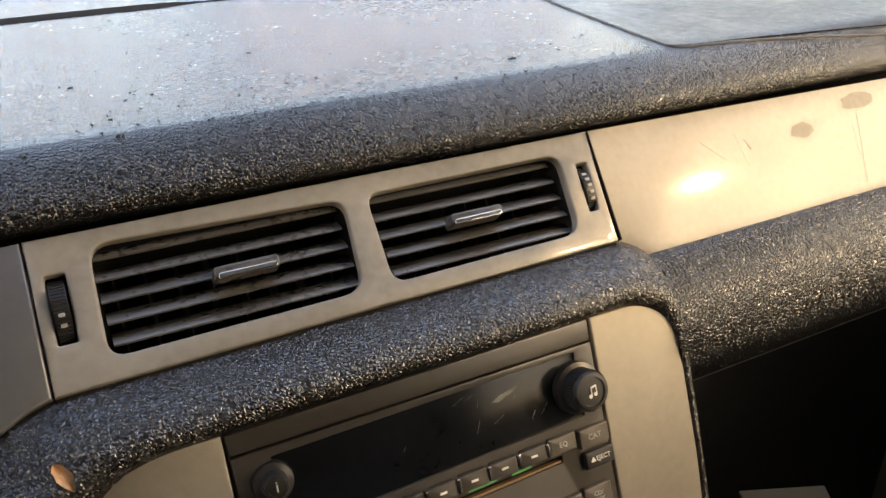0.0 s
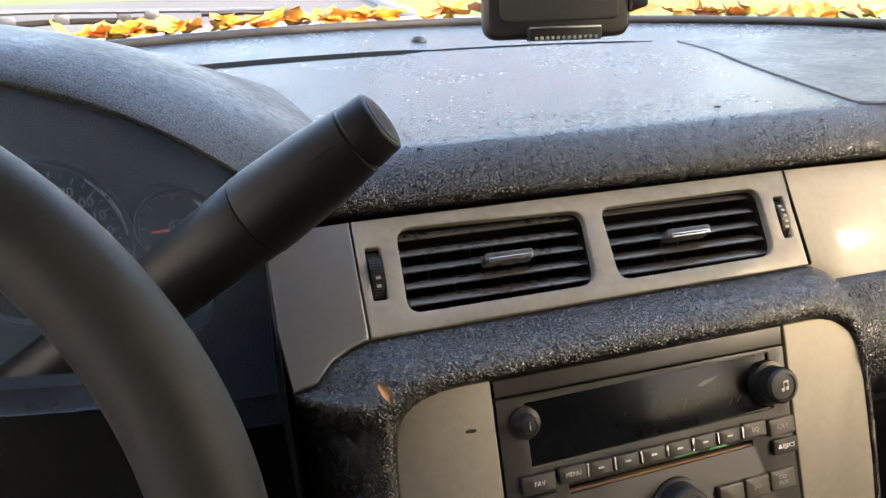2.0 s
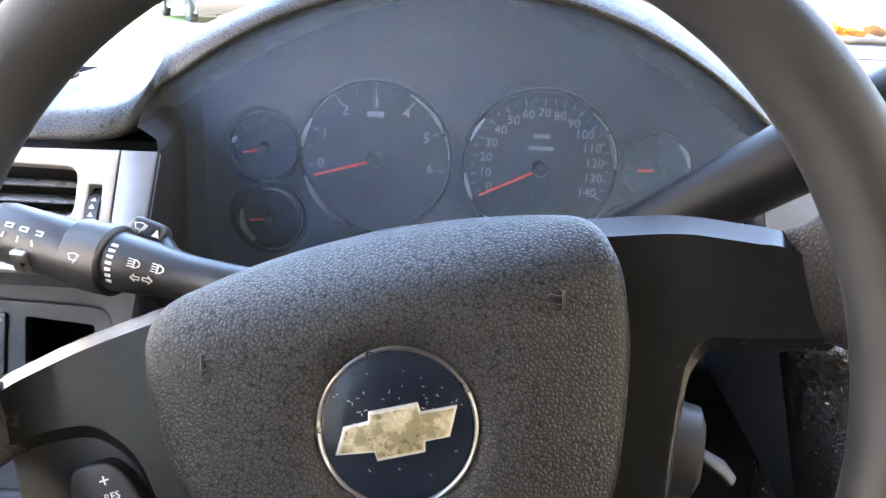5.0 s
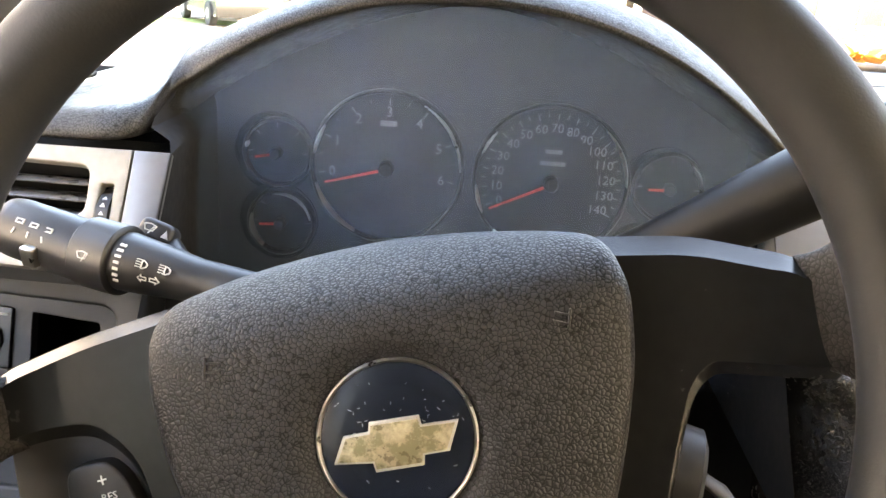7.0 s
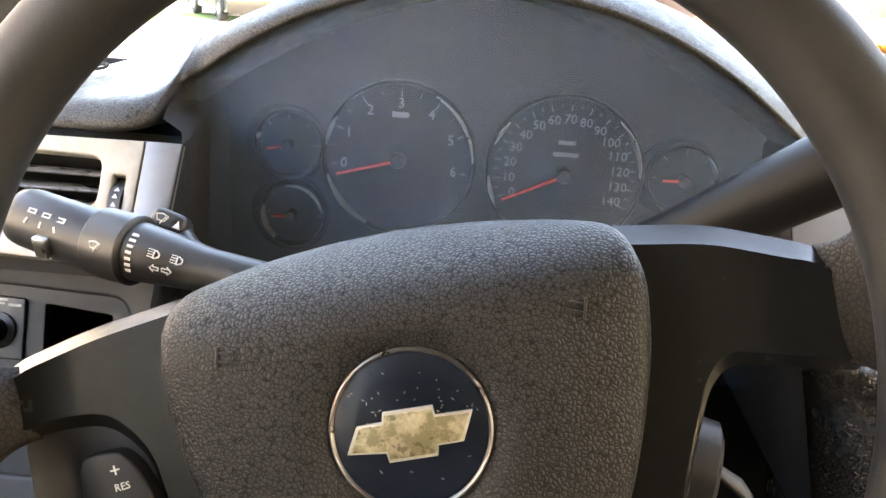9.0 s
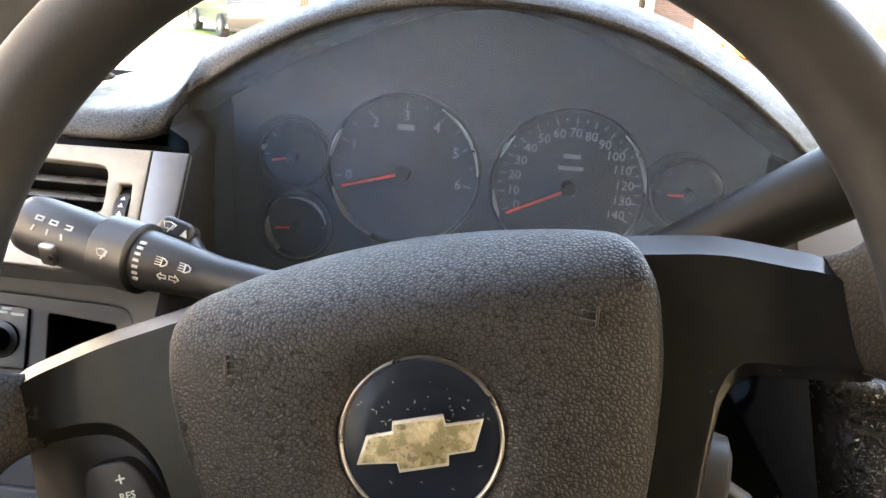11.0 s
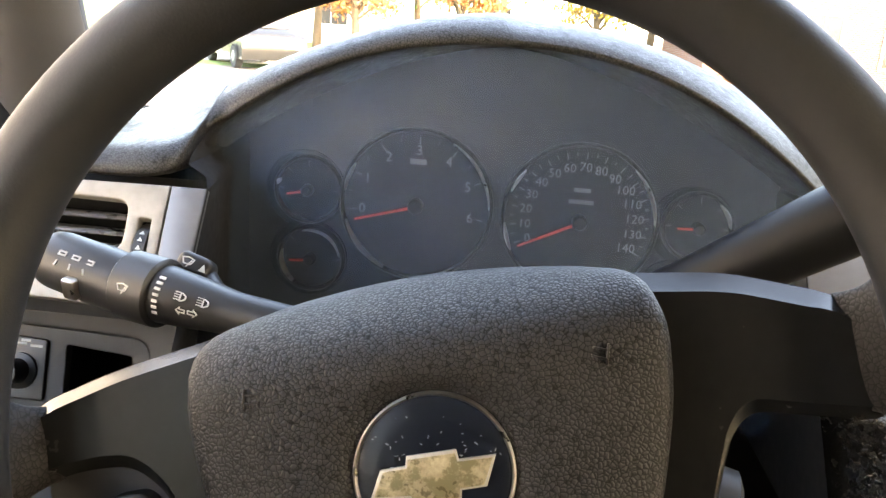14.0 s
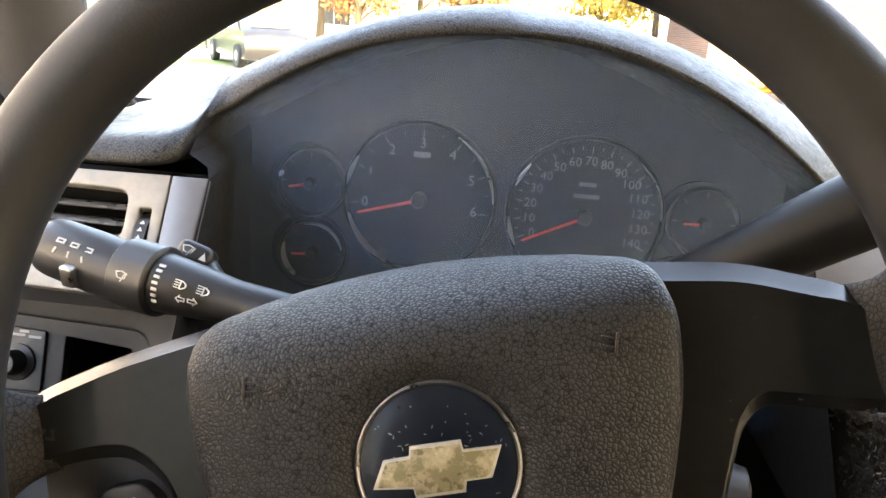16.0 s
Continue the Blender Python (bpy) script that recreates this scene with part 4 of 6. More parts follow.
# ---- gauges ----
cluster = thing("instrument_cluster", (-0.083, 0.53, 1.44), "dark instrument cluster with round gauges, chrome rings and red needles", "instrument cluster")
back_loop = [(-0.187, -0.14), (0.20, -0.14)] + [(x - GAUGES.translation.x, z - GAUGES.translation.z) for x, y, z in (arch(1 - k / 48, 0.197, 0.082, 0, 1.561) for k in range(49))]
back_loop = [(min(max(x, -0.187), 0.198), y) for x, y in back_loop]
part("backing", plate([back_loop], GAUGES, -0.005, -0.012, 0.0008), DIAL, cluster)


def dial(u, v, r, glint_spans=((-40, 220),), name="dial"):
    m = GAUGES @ pose(u, v, 0)
    d = part(name, lathe([(r, -0.004), (r, -0.001), (0.001, -0.001)], m, 64), DIALFACE, cluster)
    part("bezel", lathe([(r + 0.0004, -0.002), (r + 0.0008, 0.0035), (r + 0.0020, 0.0040), (r + 0.0030, 0.0028), (r + 0.0034, -0.003)], m, 72), BLACK, d, "black rounded bezel")
    # chrome crescents modelled only where the rings catch light
    for a0, a1 in glint_spans:
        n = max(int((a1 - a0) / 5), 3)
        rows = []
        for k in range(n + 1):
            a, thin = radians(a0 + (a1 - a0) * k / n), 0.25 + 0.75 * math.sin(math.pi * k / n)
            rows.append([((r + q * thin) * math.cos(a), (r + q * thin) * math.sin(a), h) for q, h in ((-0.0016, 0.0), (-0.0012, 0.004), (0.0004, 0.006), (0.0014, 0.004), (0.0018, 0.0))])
        part("ring", finish(grid(rows, m=m)), DULLCHROME, d, "thin chrome arc shaped as the ring's highlight")
    return d, m


def needle(d, m, angle, length, hub):
    part("needle", plate([[(-0.004, -0.0012), (length, -0.0008), (length, 0.0008), (-0.004, 0.0012)]], m @ pose(0, 0, 0.006, 0, 0, angle), 0.0008, 0.0, 0.0002), RED, d, "red needle")
    part("needle_cap", lathe([(hub, 0), (hub, 0.007), (hub * 0.8, 0.009), (0.0003, 0.0095)], m, 28), BLACK, d)


def ticks(d, m, r, a0, a1, count, long_each, size, texts, text_r):
    for k in range(count + 1):
        a = a0 + (a1 - a0) * k / count
        big = k % long_each == 0
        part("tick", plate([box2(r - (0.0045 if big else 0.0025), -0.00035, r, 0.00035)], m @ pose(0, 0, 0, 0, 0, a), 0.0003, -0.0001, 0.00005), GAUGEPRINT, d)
    for k, s in enumerate(texts):
        a = radians(a0 + (a1 - a0) * k / (len(texts) - 1))
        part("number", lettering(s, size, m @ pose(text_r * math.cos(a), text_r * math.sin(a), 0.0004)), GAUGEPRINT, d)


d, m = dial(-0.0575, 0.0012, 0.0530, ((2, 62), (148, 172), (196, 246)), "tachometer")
ticks(d, m, 0.0495, 188, -9, 12, 2, 0.0105, [str(k) for k in range(7)], 0.0400)
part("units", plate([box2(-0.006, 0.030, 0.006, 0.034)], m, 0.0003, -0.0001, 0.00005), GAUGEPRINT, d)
needle(d, m, 196, 0.0455, 0.0055)
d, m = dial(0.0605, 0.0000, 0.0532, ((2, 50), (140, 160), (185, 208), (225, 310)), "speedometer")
ticks(d, m, 0.0495, 204, -26, 28, 2, 0.0092, [str(10 * k) for k in range(15)], 0.0390)
for v in (0.021, 0.0125):
    part("units", plate([box2(-0.006 if v > 0.02 else -0.009, v, 0.006 if v > 0.02 else 0.009, v + 0.003)], m, 0.0003, -0.0001, 0.00005), GAUGEPRINT, d)
needle(d, m, 206, 0.0470, 0.0055)
for u, v, a in ((-0.1373, 0.0061, 192), (-0.1345, -0.0462, 184), (0.1435, 0.0030, 182), (0.137, -0.052, 180)):
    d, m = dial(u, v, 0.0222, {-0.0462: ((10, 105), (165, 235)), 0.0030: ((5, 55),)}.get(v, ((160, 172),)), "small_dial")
    part("well", lathe([(0.0295, -0.0050), (0.0295, -0.0035), (0.0260, -0.0044), (0.0225, -0.0044)], m @ pose(-0.003, -0.001, 0), 56), RECESS, d, "dark ring-shaped well")
    needle(d, m, a, 0.0150, 0.0042)
    for k in range(5):
        part("tick", plate([box2(0.018, -0.0003, 0.0215, 0.0003)], m @ pose(0, 0, 0, 0, 0, 180 - 45 * k), 0.0003, -0.0001, 0.00005), GAUGEPRINT, d)
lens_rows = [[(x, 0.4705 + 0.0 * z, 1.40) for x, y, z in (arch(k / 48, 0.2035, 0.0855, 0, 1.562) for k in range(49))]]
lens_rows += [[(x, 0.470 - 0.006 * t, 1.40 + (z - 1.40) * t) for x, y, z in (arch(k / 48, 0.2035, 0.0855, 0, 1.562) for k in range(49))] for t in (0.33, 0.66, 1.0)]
lens = part("lens", grid(lens_rows), LENS, cluster, "clear lens with glare haze put into its colour")
lens.visible_shadow = False

# steering column
column = thing("steering_column", (-0.09, 0.40, 1.38), "black plastic steering column shroud with ignition lock", "steering column")
cax = WHEEL.to_3x3() @ Vector((0, 0, 1))
c0 = Vector(world_of(WHEEL, (0, -0.068, -0.05)))
part("shroud", sweep([c0 - cax * s for s in (0.0, 0.01, 0.06, 0.12, 0.20, 0.30)], [0.060, 0.066, 0.068, 0.066, 0.062, 0.06], 40), SOFT, column)
part("ignition_lock", sweep([(0.00, 0.345, 1.425), (0.035, 0.335, 1.425), (0.052, 0.332, 1.424), (0.056, 0.331, 1.424)], [0.026, 0.026, 0.024, 0.016], 32), BLACK, column)
part("key_bow", sweep([(0.055, 0.331, 1.424), (0.066, 0.328, 1.418), (0.072, 0.326, 1.412)], [0.005, 0.0065, 0.005], 20, 0.5), SOFT, column)

# gear lever
lever = thing("gear_lever", (-0.02, 0.40, 1.49), "matte black column gear lever with a moulded grip", "gear lever")
tip, col = Vector((0.1625, 0.3495, 1.6295)), Vector((0.106, 0.366, 1.586))
ax = tip - col


def along(k):
    return tip - ax * k


part("grip", sweep([along(k) for k in (0.0, 0.01, 0.02, 0.18, 0.185, 0.2, 0.21, 0.5, 0.9, 1.0, 1.01)], [0.0128, 0.0143, 0.0148, 0.0160, 0.0151, 0.0151, 0.0163, 0.0190, 0.0206, 0.0207, 0.0195], 40), LEVER, lever)
part("shaft", sweep([along(k) for k in (1.0, 1.01, 1.02, 1.3, 1.8, 2.4, 3.0)], [0.0188, 0.0200, 0.0204, 0.0196, 0.0182, 0.0168, 0.0160], 40), LEVER, lever)


part("root", sweep([along(k) for k in (2.05, 2.3, 2.6, 2.9, 3.3, 3.7)], [0.0156, 0.0164, 0.0172, 0.0180, 0.0190, 0.0200], 36), LEVER, lever, "flared black sleeve at the column")
part("end_cap", sweep([along(k) for k in (0.012, -0.004, -0.010, -0.011)], [0.0122, 0.0120, 0.0110, 0.004], 36), LEVER, lever, "dark chamfered end cap")


def grip_groove(q0, q1, turn):
    """A thin moulded line along the grip."""
    d = ax.normalized()
    a = Vector((0, -1, 0.2))
    a = (a - d * a.dot(d)).normalized()
    n = Matrix.Rotation(radians(turn), 3, d) @ a
    return sweep([tuple(along(q) + n * (0.0152 + 0.0062 * q)) for q in (q0, q0 + (q1 - q0) / 3, q0 + (q1 - q0) * 2 / 3, q1)], [0.0003, 0.0006, 0.0006, 0.0003], 8)


part("groove", grip_groove(0.30, 0.62, -22), VOID, lever)
part("groove", grip_groove(0.30, 0.62, 14), VOID, lever)

# ---- cabin shell ----
def structure(name, bm, mat, label, category, smooth=True):
    return solo(name, bm, mat, label, category, "", "structure", smooth)


XL, XR, ROOF = MID - 0.92, MID + 0.92, 2.20


def top_edge(x):
    return 0.44 - 0.30 * (x - MID) ** 2


def facing_in(bm):
    """Turns the faces of a pane towards the driver."""
    for f in bm.faces:
        f.normal_update()
        if f.normal.dot(Vector((0, 0.1, 1.65)) - f.calc_center_median()) < 0:
            f.normal_flip()
    return bm


ws_xs = [MID - 0.80 + 1.60 * k / 40 for k in range(41)]
rows = [[(MID + (x - MID) * (1 - 0.12 * s), glass_base(x) * (1 - s) + top_edge(x) * s, 1.581 + (2.06 - 1.581) * s + 0.03 * math.sin(math.pi * s)) for x in ws_xs] for s in (0, 0.25, 0.5, 0.75, 1.0)]
ws = structure("window_windscreen", facing_in(grid(rows)), PANE, "clear curved windscreen glass", "windscreen")
ws.visible_shadow = False
part("seal", sweep([(x, glass_base(x) - 0.006, 1.5815) for x in ws_xs if x > -0.22], 0.0075, 10), RUBBER, ws, "black rubber seal")
structure("ceiling", finish(joined(block(XL, -2.3, ROOF, XR, 0.40, ROOF + 0.05), block(MID - 0.66, 0.30, 2.055, MID + 0.66, 0.46, 2.20))), HEADLINER, "pale beige cloth headliner", "ceiling", False)
for s, nm in ((-1, "pillar_left"), (1, "pillar_right")):
    foot, head = (MID + s * 0.85, 0.70, 1.56), (MID + s * 0.72, 0.30, 2.20)
    structure(nm, sweep([foot, tuple((Vector(foot) + Vector(head)) / 2), head], 0.045, 20), PILLAR, "dull brown-grey windscreen pillar trim", "pillar")
    x0, x1 = (XL - 0.06, XL) if s < 0 else (XR, XR + 0.06)
    structure("wall_door_" + ("left" if s < 0 else "right"), finish(joined(block(x0, -2.3, 0.6, x1, 0.9, 1.50), block(x0, -2.3, 2.17, x1, 0.5, 2.22), block(x0, -0.60, 1.50, x1, -0.46, 2.17), block(x0, -2.3, 1.50, x1, -1.45, 2.17), block(x0, 0.60, 1.50, x1, 0.9, 1.60))), DOORCARD, "dark door trim below the side windows", "door trim", False)
# unseen side panes, tinted unequally to balance the cabin's light
for s in (-1, 1):
    xp = XL - 0.03 if s < 0 else XR + 0.03
    structure("window_side_" + ("left" if s < 0 else "right"), facing_in(grid([[(xp, -0.46, 1.49), (xp, 0.62, 1.49)], [(xp, -0.46, 2.19), (xp, 0.62, 2.19)]])), CLEARSIDE if s < 0 else TINTED, "unseen side window glass, kept clear to let in light from the left" if s < 0 else "unseen side window glass, tinted to hold back light from the right", "side window")
# unseen rear panes added to brighten what faces the driver
for s in (-1, 1):
    xp = XL - 0.03 if s < 0 else XR + 0.03
    structure("window_rear_" + ("left" if s < 0 else "right"), facing_in(grid([[(xp, -1.45, 1.49), (xp, -0.60, 1.49)], [(xp, -1.45, 2.19), (xp, -0.60, 2.19)]])), REARTINT, "unseen rear side window added for cabin light, tinted to limit it", "side window")
structure("wall_rear", block(XL - 0.06, -2.34, 0.60, XR + 0.06, -2.30, ROOF + 0.05), CABIN, "plain dark cabin wall behind the front row", "cabin wall", False)
structure("floor", block(XL, -2.3, 0.60, XR, 0.66, 0.66), CABIN, "dark carpeted cabin floor", "floor", False)
structure("wall_firewall", finish(joined(block(XL, 0.66, 0.6, XR, 0.70, 1.56), block(XL, 0.66, 1.48, XR, 0.95, 1.52))), VOID, "dark firewall under the dashboard", "cabin wall", False)

structure("floor_underbody", finish(joined(block(XL, -2.3, 0.02, XR, 0.70, 0.60), block(XL + 0.04, 0.70, 0.02, XR - 0.04, 2.30, 1.22))), RUBBER, "plain dark underbody of the car", "car body", False)

# ---- outside: own bonnet and cowl ----
cowl_rows = [[(x, glass_base(x) + d, z) for x in ws_xs if x > -0.30] for d, z in ((0.0, 1.576), (0.05, 1.578), (0.10, 1.576), (0.13, 1.56), (0.16, 1.55))]
solo("wiper_cowl", finish(grid(cowl_rows)), COWL, "glossy black cowl panel under the windscreen", "cowl")
bonnet_rows = []
for k in range(16):
    s = k / 15
    bonnet_rows.append([(MID + (x - MID) * (1.16 - 0.04 * s), glass_base(x) + 0.17 + (2.25 - glass_base(x)) * s, 1.545 - 0.05 * s - 0.10 * s ** 4 - 0.10 * ((x - MID) / 0.74) ** 4) for x in ws_xs])
solo("car_bonnet", finish(grid(bonnet_rows)), PAINT, "silver painted bonnet of the car", "bonnet")


# wiper in front of the glass
wiper = thing("wiper", (0.0, 1.16, 1.58), "grey wiper arm and dark blade resting at the windscreen's foot", "wiper")
part("blade", sweep(smooth_path([(-0.300, 1.02, 1.598), (-0.240, 1.075, 1.606), (-0.150, 1.145, 1.6125), (0.02, 1.185, 1.6055), (0.13, 1.195, 1.6015), (0.215, 1.197, 1.600)], 6), 0.0052, 10, 0.6), GREYTRIM, wiper, "grey wiper blade carrier")
part("blade_end", sweep([(0.10, 1.190, 1.598), (0.16, 1.1945, 1.598), (0.165, 1.1945, 1.597), (0.225, 1.196, 1.5955)], [0.0058, 0.0062, 0.005, 0.0045], 10, 0.7), BLACK, wiper, "black blade end")
part("arm", sweep(smooth_path([(-0.30, 1.06, 1.590), (-0.12, 1.16, 1.597), (0.0, 1.185, 1.594), (0.03, 1.186, 1.594)], 5), 0.004, 10), SPECK, wiper)
for x in (-0.135, -0.075, 0.0, 0.035):
    part("joint", block(-0.009, -0.006, -0.006, 0.009, 0.006, 0.007, 0.002, pose(x, 1.150 + 0.035 * min(1, (x + 0.135) / 0.13), 1.600, 0, 0, 12)), GREYTRIM, wiper)
SCRATCHES = [(0.277, 0.0183, 0.2798, -0.0075), (0.283, 0.012, 0.287, 0.002), (0.397, 0.0138, 0.383, -0.0380), (0.389, 0.006, 0.386, -0.020), (0.245, 0.016, 0.262, 0.0), (0.310, -0.02, 0.330, -0.024)]
SMUDGES = [(0.338, 0.0085, 0.013, 0.0060, 4), (0.402, 0.0215, 0.020, 0.0075, 7)]

# ---- outside: ground, road, houses ----
structure("ground", grid([[(-400, -400, 0), (400, -400, 0)], [(-400, 400, 0), (400, 400, 0)]]), GRASS, "green lawn reaching to the horizon", "ground", False)
structure("road", block(-9, -60, -0.1, 4.2, 22, 0.02), ASPHALT, "grey asphalt driveway", "road", False)
structure("road_cross", block(-80, 24, -0.1, 60, 29, 0.015), CONCRETE, "pale concrete street in front", "road", False)
structure("kerb", block(4.2, -60, -0.1, 4.4, 22, 0.14, 0.02), CONCRETE, "pale concrete kerb beside the lawn", "kerb", False)


def brick_material():
    m = bpy.data.materials.new("brick_wall")
    m.use_nodes = True
    nt = m.node_tree
    b = nt.nodes["Principled BSDF"]
    b.inputs["Roughness"].default_value = 0.9
    co, mp, br = nt.nodes.new("ShaderNodeTexCoord"), nt.nodes.new("ShaderNodeMapping"), nt.nodes.new("ShaderNodeTexBrick")
    mp.inputs["Rotation"].default_value = (radians(90), 0, 0)
    br.inputs["Color1"].default_value, br.inputs["Color2"].default_value, br.inputs["Mortar"].default_value = (0.21, 0.080, 0.055, 1), (0.15, 0.060, 0.045, 1), (0.24, 0.21, 0.19, 1)
    br.inputs["Scale"].default_value, br.inputs["Mortar Size"].default_value = 1.0, 0.008
    br.inputs["Brick Width"].default_value, br.inputs["Row Height"].default_value = 0.22, 0.075
    nt.links.new(co.outputs["Object"], mp.inputs[0])
    nt.links.new(mp.outputs[0], br.inputs["Vector"])
    nt.links.new(br.outputs[0], b.inputs["Base Color"])
    return m


BRICKWALL = brick_material()


def house(name, x, y, w, d, h, mat, label, windows, roof_h=1.8):
    t = thing(name, (x, y, 0), label, "house")
    part("wall", block(x - w / 2, y, 0, x + w / 2, y + d, h), mat, t, smooth=False)
    bm = bmesh.new()
    e = 0.4
    vs = [bm.verts.new(p) for p in [(x - w / 2 - e, y - e, h), (x + w / 2 + e, y - e, h), (x + w / 2 + e, y + d + e, h), (x - w / 2 - e, y + d + e, h), (x - w / 2 - e, y + d / 2, h + roof_h), (x + w / 2 + e, y + d / 2, h + roof_h)]]
    for f in ((0, 1, 5, 4), (2, 3, 4, 5), (0, 4, 3), (1, 2, 5), (3, 2, 1, 0)):
        bm.faces.new([vs[i] for i in f])
    part("roof", finish(bm), ROOFING, t, smooth=False)
    for wx, wz, ww, wh in windows:
        f = part("window", plate([box2(-ww / 2 - 0.09, -wh / 2 - 0.09, ww / 2 + 0.09, wh / 2 + 0.09), box2(-ww / 2, -wh / 2, ww / 2, wh / 2), ], pose(x + wx, y, wz, 90, 0, 0), 0.06, -0.02, 0.006), FRAMEWHITE, t, smooth=False)
        part("pane", plate([box2(-ww / 2, -wh / 2, ww / 2, wh / 2)], pose(x + wx, y, wz, 90, 0, 0), 0.015, -0.01, 0.001), DARKGLASS, f, smooth=False)
        part("glazing_bar", block(x + wx - 0.02, y - 0.035, wz - wh / 2, x + wx + 0.02, y - 0.012, wz + wh / 2), FRAMEWHITE, f, smooth=False)
    return t


house("brick_house", 14.2, 30.5, 15.0, 9, 5.8, BRICKWALL, "red brick house with white-framed windows", [(-6.0, 1.9, 1.2, 1.7), (-3.4, 1.9, 1.2, 1.7), (-0.4, 1.9, 1.6, 1.7), (3.0, 1.9, 1.2, 1.7), (-6.0, 4.4, 1.2, 1.4), (-3.4, 4.4, 1.2, 1.4), (0, 4.4, 1.2, 1.4), (3, 4.4, 1.2, 1.4)])
house("cream_house", -14.0, 44.0, 13.0, 9, 5.2, SIDING, "sunlit cream sided house across the street", [(-4.5, 1.8, 1.4, 1.5), (3.5, 1.8, 1.8, 1.5), (-4.5, 4.0, 1.2, 1.2)], 2.6)
house("white_house", 2.5, 50.0, 12.0, 9, 4.6, FRAMEWHITE, "white house across the street behind trees", [(-4, 1.8, 1.4, 1.5)], 2.4)


# out of view: added to reflect fill light through the left window
house("reflector_house", -14.5, -16.0, 13.0, 26, 5.6, GREYSIDING, "unseen grey house added to bounce light into the cabin", [], 2.4)


def tree(x, y, h, mat, label, seed):
    rnd = random.Random(seed)
    t = thing("tree", (x, y, 0), label, "tree", "street trees")
    trunk = sweep([(x, y, 0), (x + 0.05, y, h * 0.2), (x - 0.05, y + 0.1, h * 0.45), (x + 0.1, y, h * 0.8)], [0.22, 0.17, 0.13, 0.04], 12)
    limbs = []
    clumps = []
    for k in range(11):
        a, z0 = rnd.uniform(0, 6.28), h * rnd.uniform(0.28, 0.6)
        r, up = h * rnd.uniform(0.16, 0.30), h * rnd.uniform(0.12, 0.32)
        p = Vector((x + math.cos(a) * r, y + math.sin(a) * r, z0 + up))
        limbs.append(sweep([(x, y, z0), tuple(Vector((x, y, z0)).lerp(p, 0.5) + Vector((0, 0, 0.1))), tuple(p)], [0.07, 0.045, 0.015], 7))
        clumps.append(p)
    part("trunk", joined(trunk, *limbs), BARK, t)
    verts, faces = [], []
    for k in range(2600):
        c = rnd.choice(clumps) + Vector((rnd.gauss(0, 1), rnd.gauss(0, 1), rnd.gauss(0, 0.8))) * h * 0.085
        s = rnd.uniform(0.07, 0.16)
        q = Euler((rnd.uniform(0, 6.3), rnd.uniform(0, 6.3), rnd.uniform(0, 6.3))).to_matrix()
        i = len(verts)
        verts += [tuple(c + q @ Vector(v) * s) for v in ((-1, 0, 0), (0, -0.5, 0.1), (1, 0, 0), (0, 0.5, 0.1))]
        faces.append((i, i + 1, i + 2, i + 3))
    me = bpy.data.meshes.new("crown")
    me.from_pydata(verts, [], faces)
    tagged(part("crown", me, mat, t, smooth=False), kind="stuff")


for k, (x, y, h, mat, label) in enumerate([(-9.5, 37, 8.0, FOLIAGE, "autumn tree with yellow leaves by the street"), (-5.0, 38, 7.0, FOLIAGE_G, "green leafy tree by the street"), (-1.0, 39, 8.5, FOLIAGE, "autumn tree with yellow leaves by the street"),
                                          (-19, 38, 9.0, FOLIAGE_G, "green leafy tree by the street"), (6, 39, 9.0, FOLIAGE_G, "green leafy tree by the street"), (23, 24, 9.0, FOLIAGE, "autumn tree with yellow leaves by the street"),
                                          (-12.5, 34, 4.2, FOLIAGE, "low autumn tree with yellow leaves by the street"), (-7.3, 35, 4.6, FOLIAGE_B, "low russet tree by the street"), (-2.6, 34.5, 4.4, FOLIAGE_B, "low russet tree by the street"), (3.2, 36, 5.0, FOLIAGE, "low autumn tree with yellow leaves by the street"),
                                          (11.0, 8.0, 8.5, FOLIAGE_G, "green leafy tree on the lawn"), (13.5, 3.5, 8.5, FOLIAGE_G, "green leafy tree on the lawn")]):
    tree(x, y, h, mat, label, k)


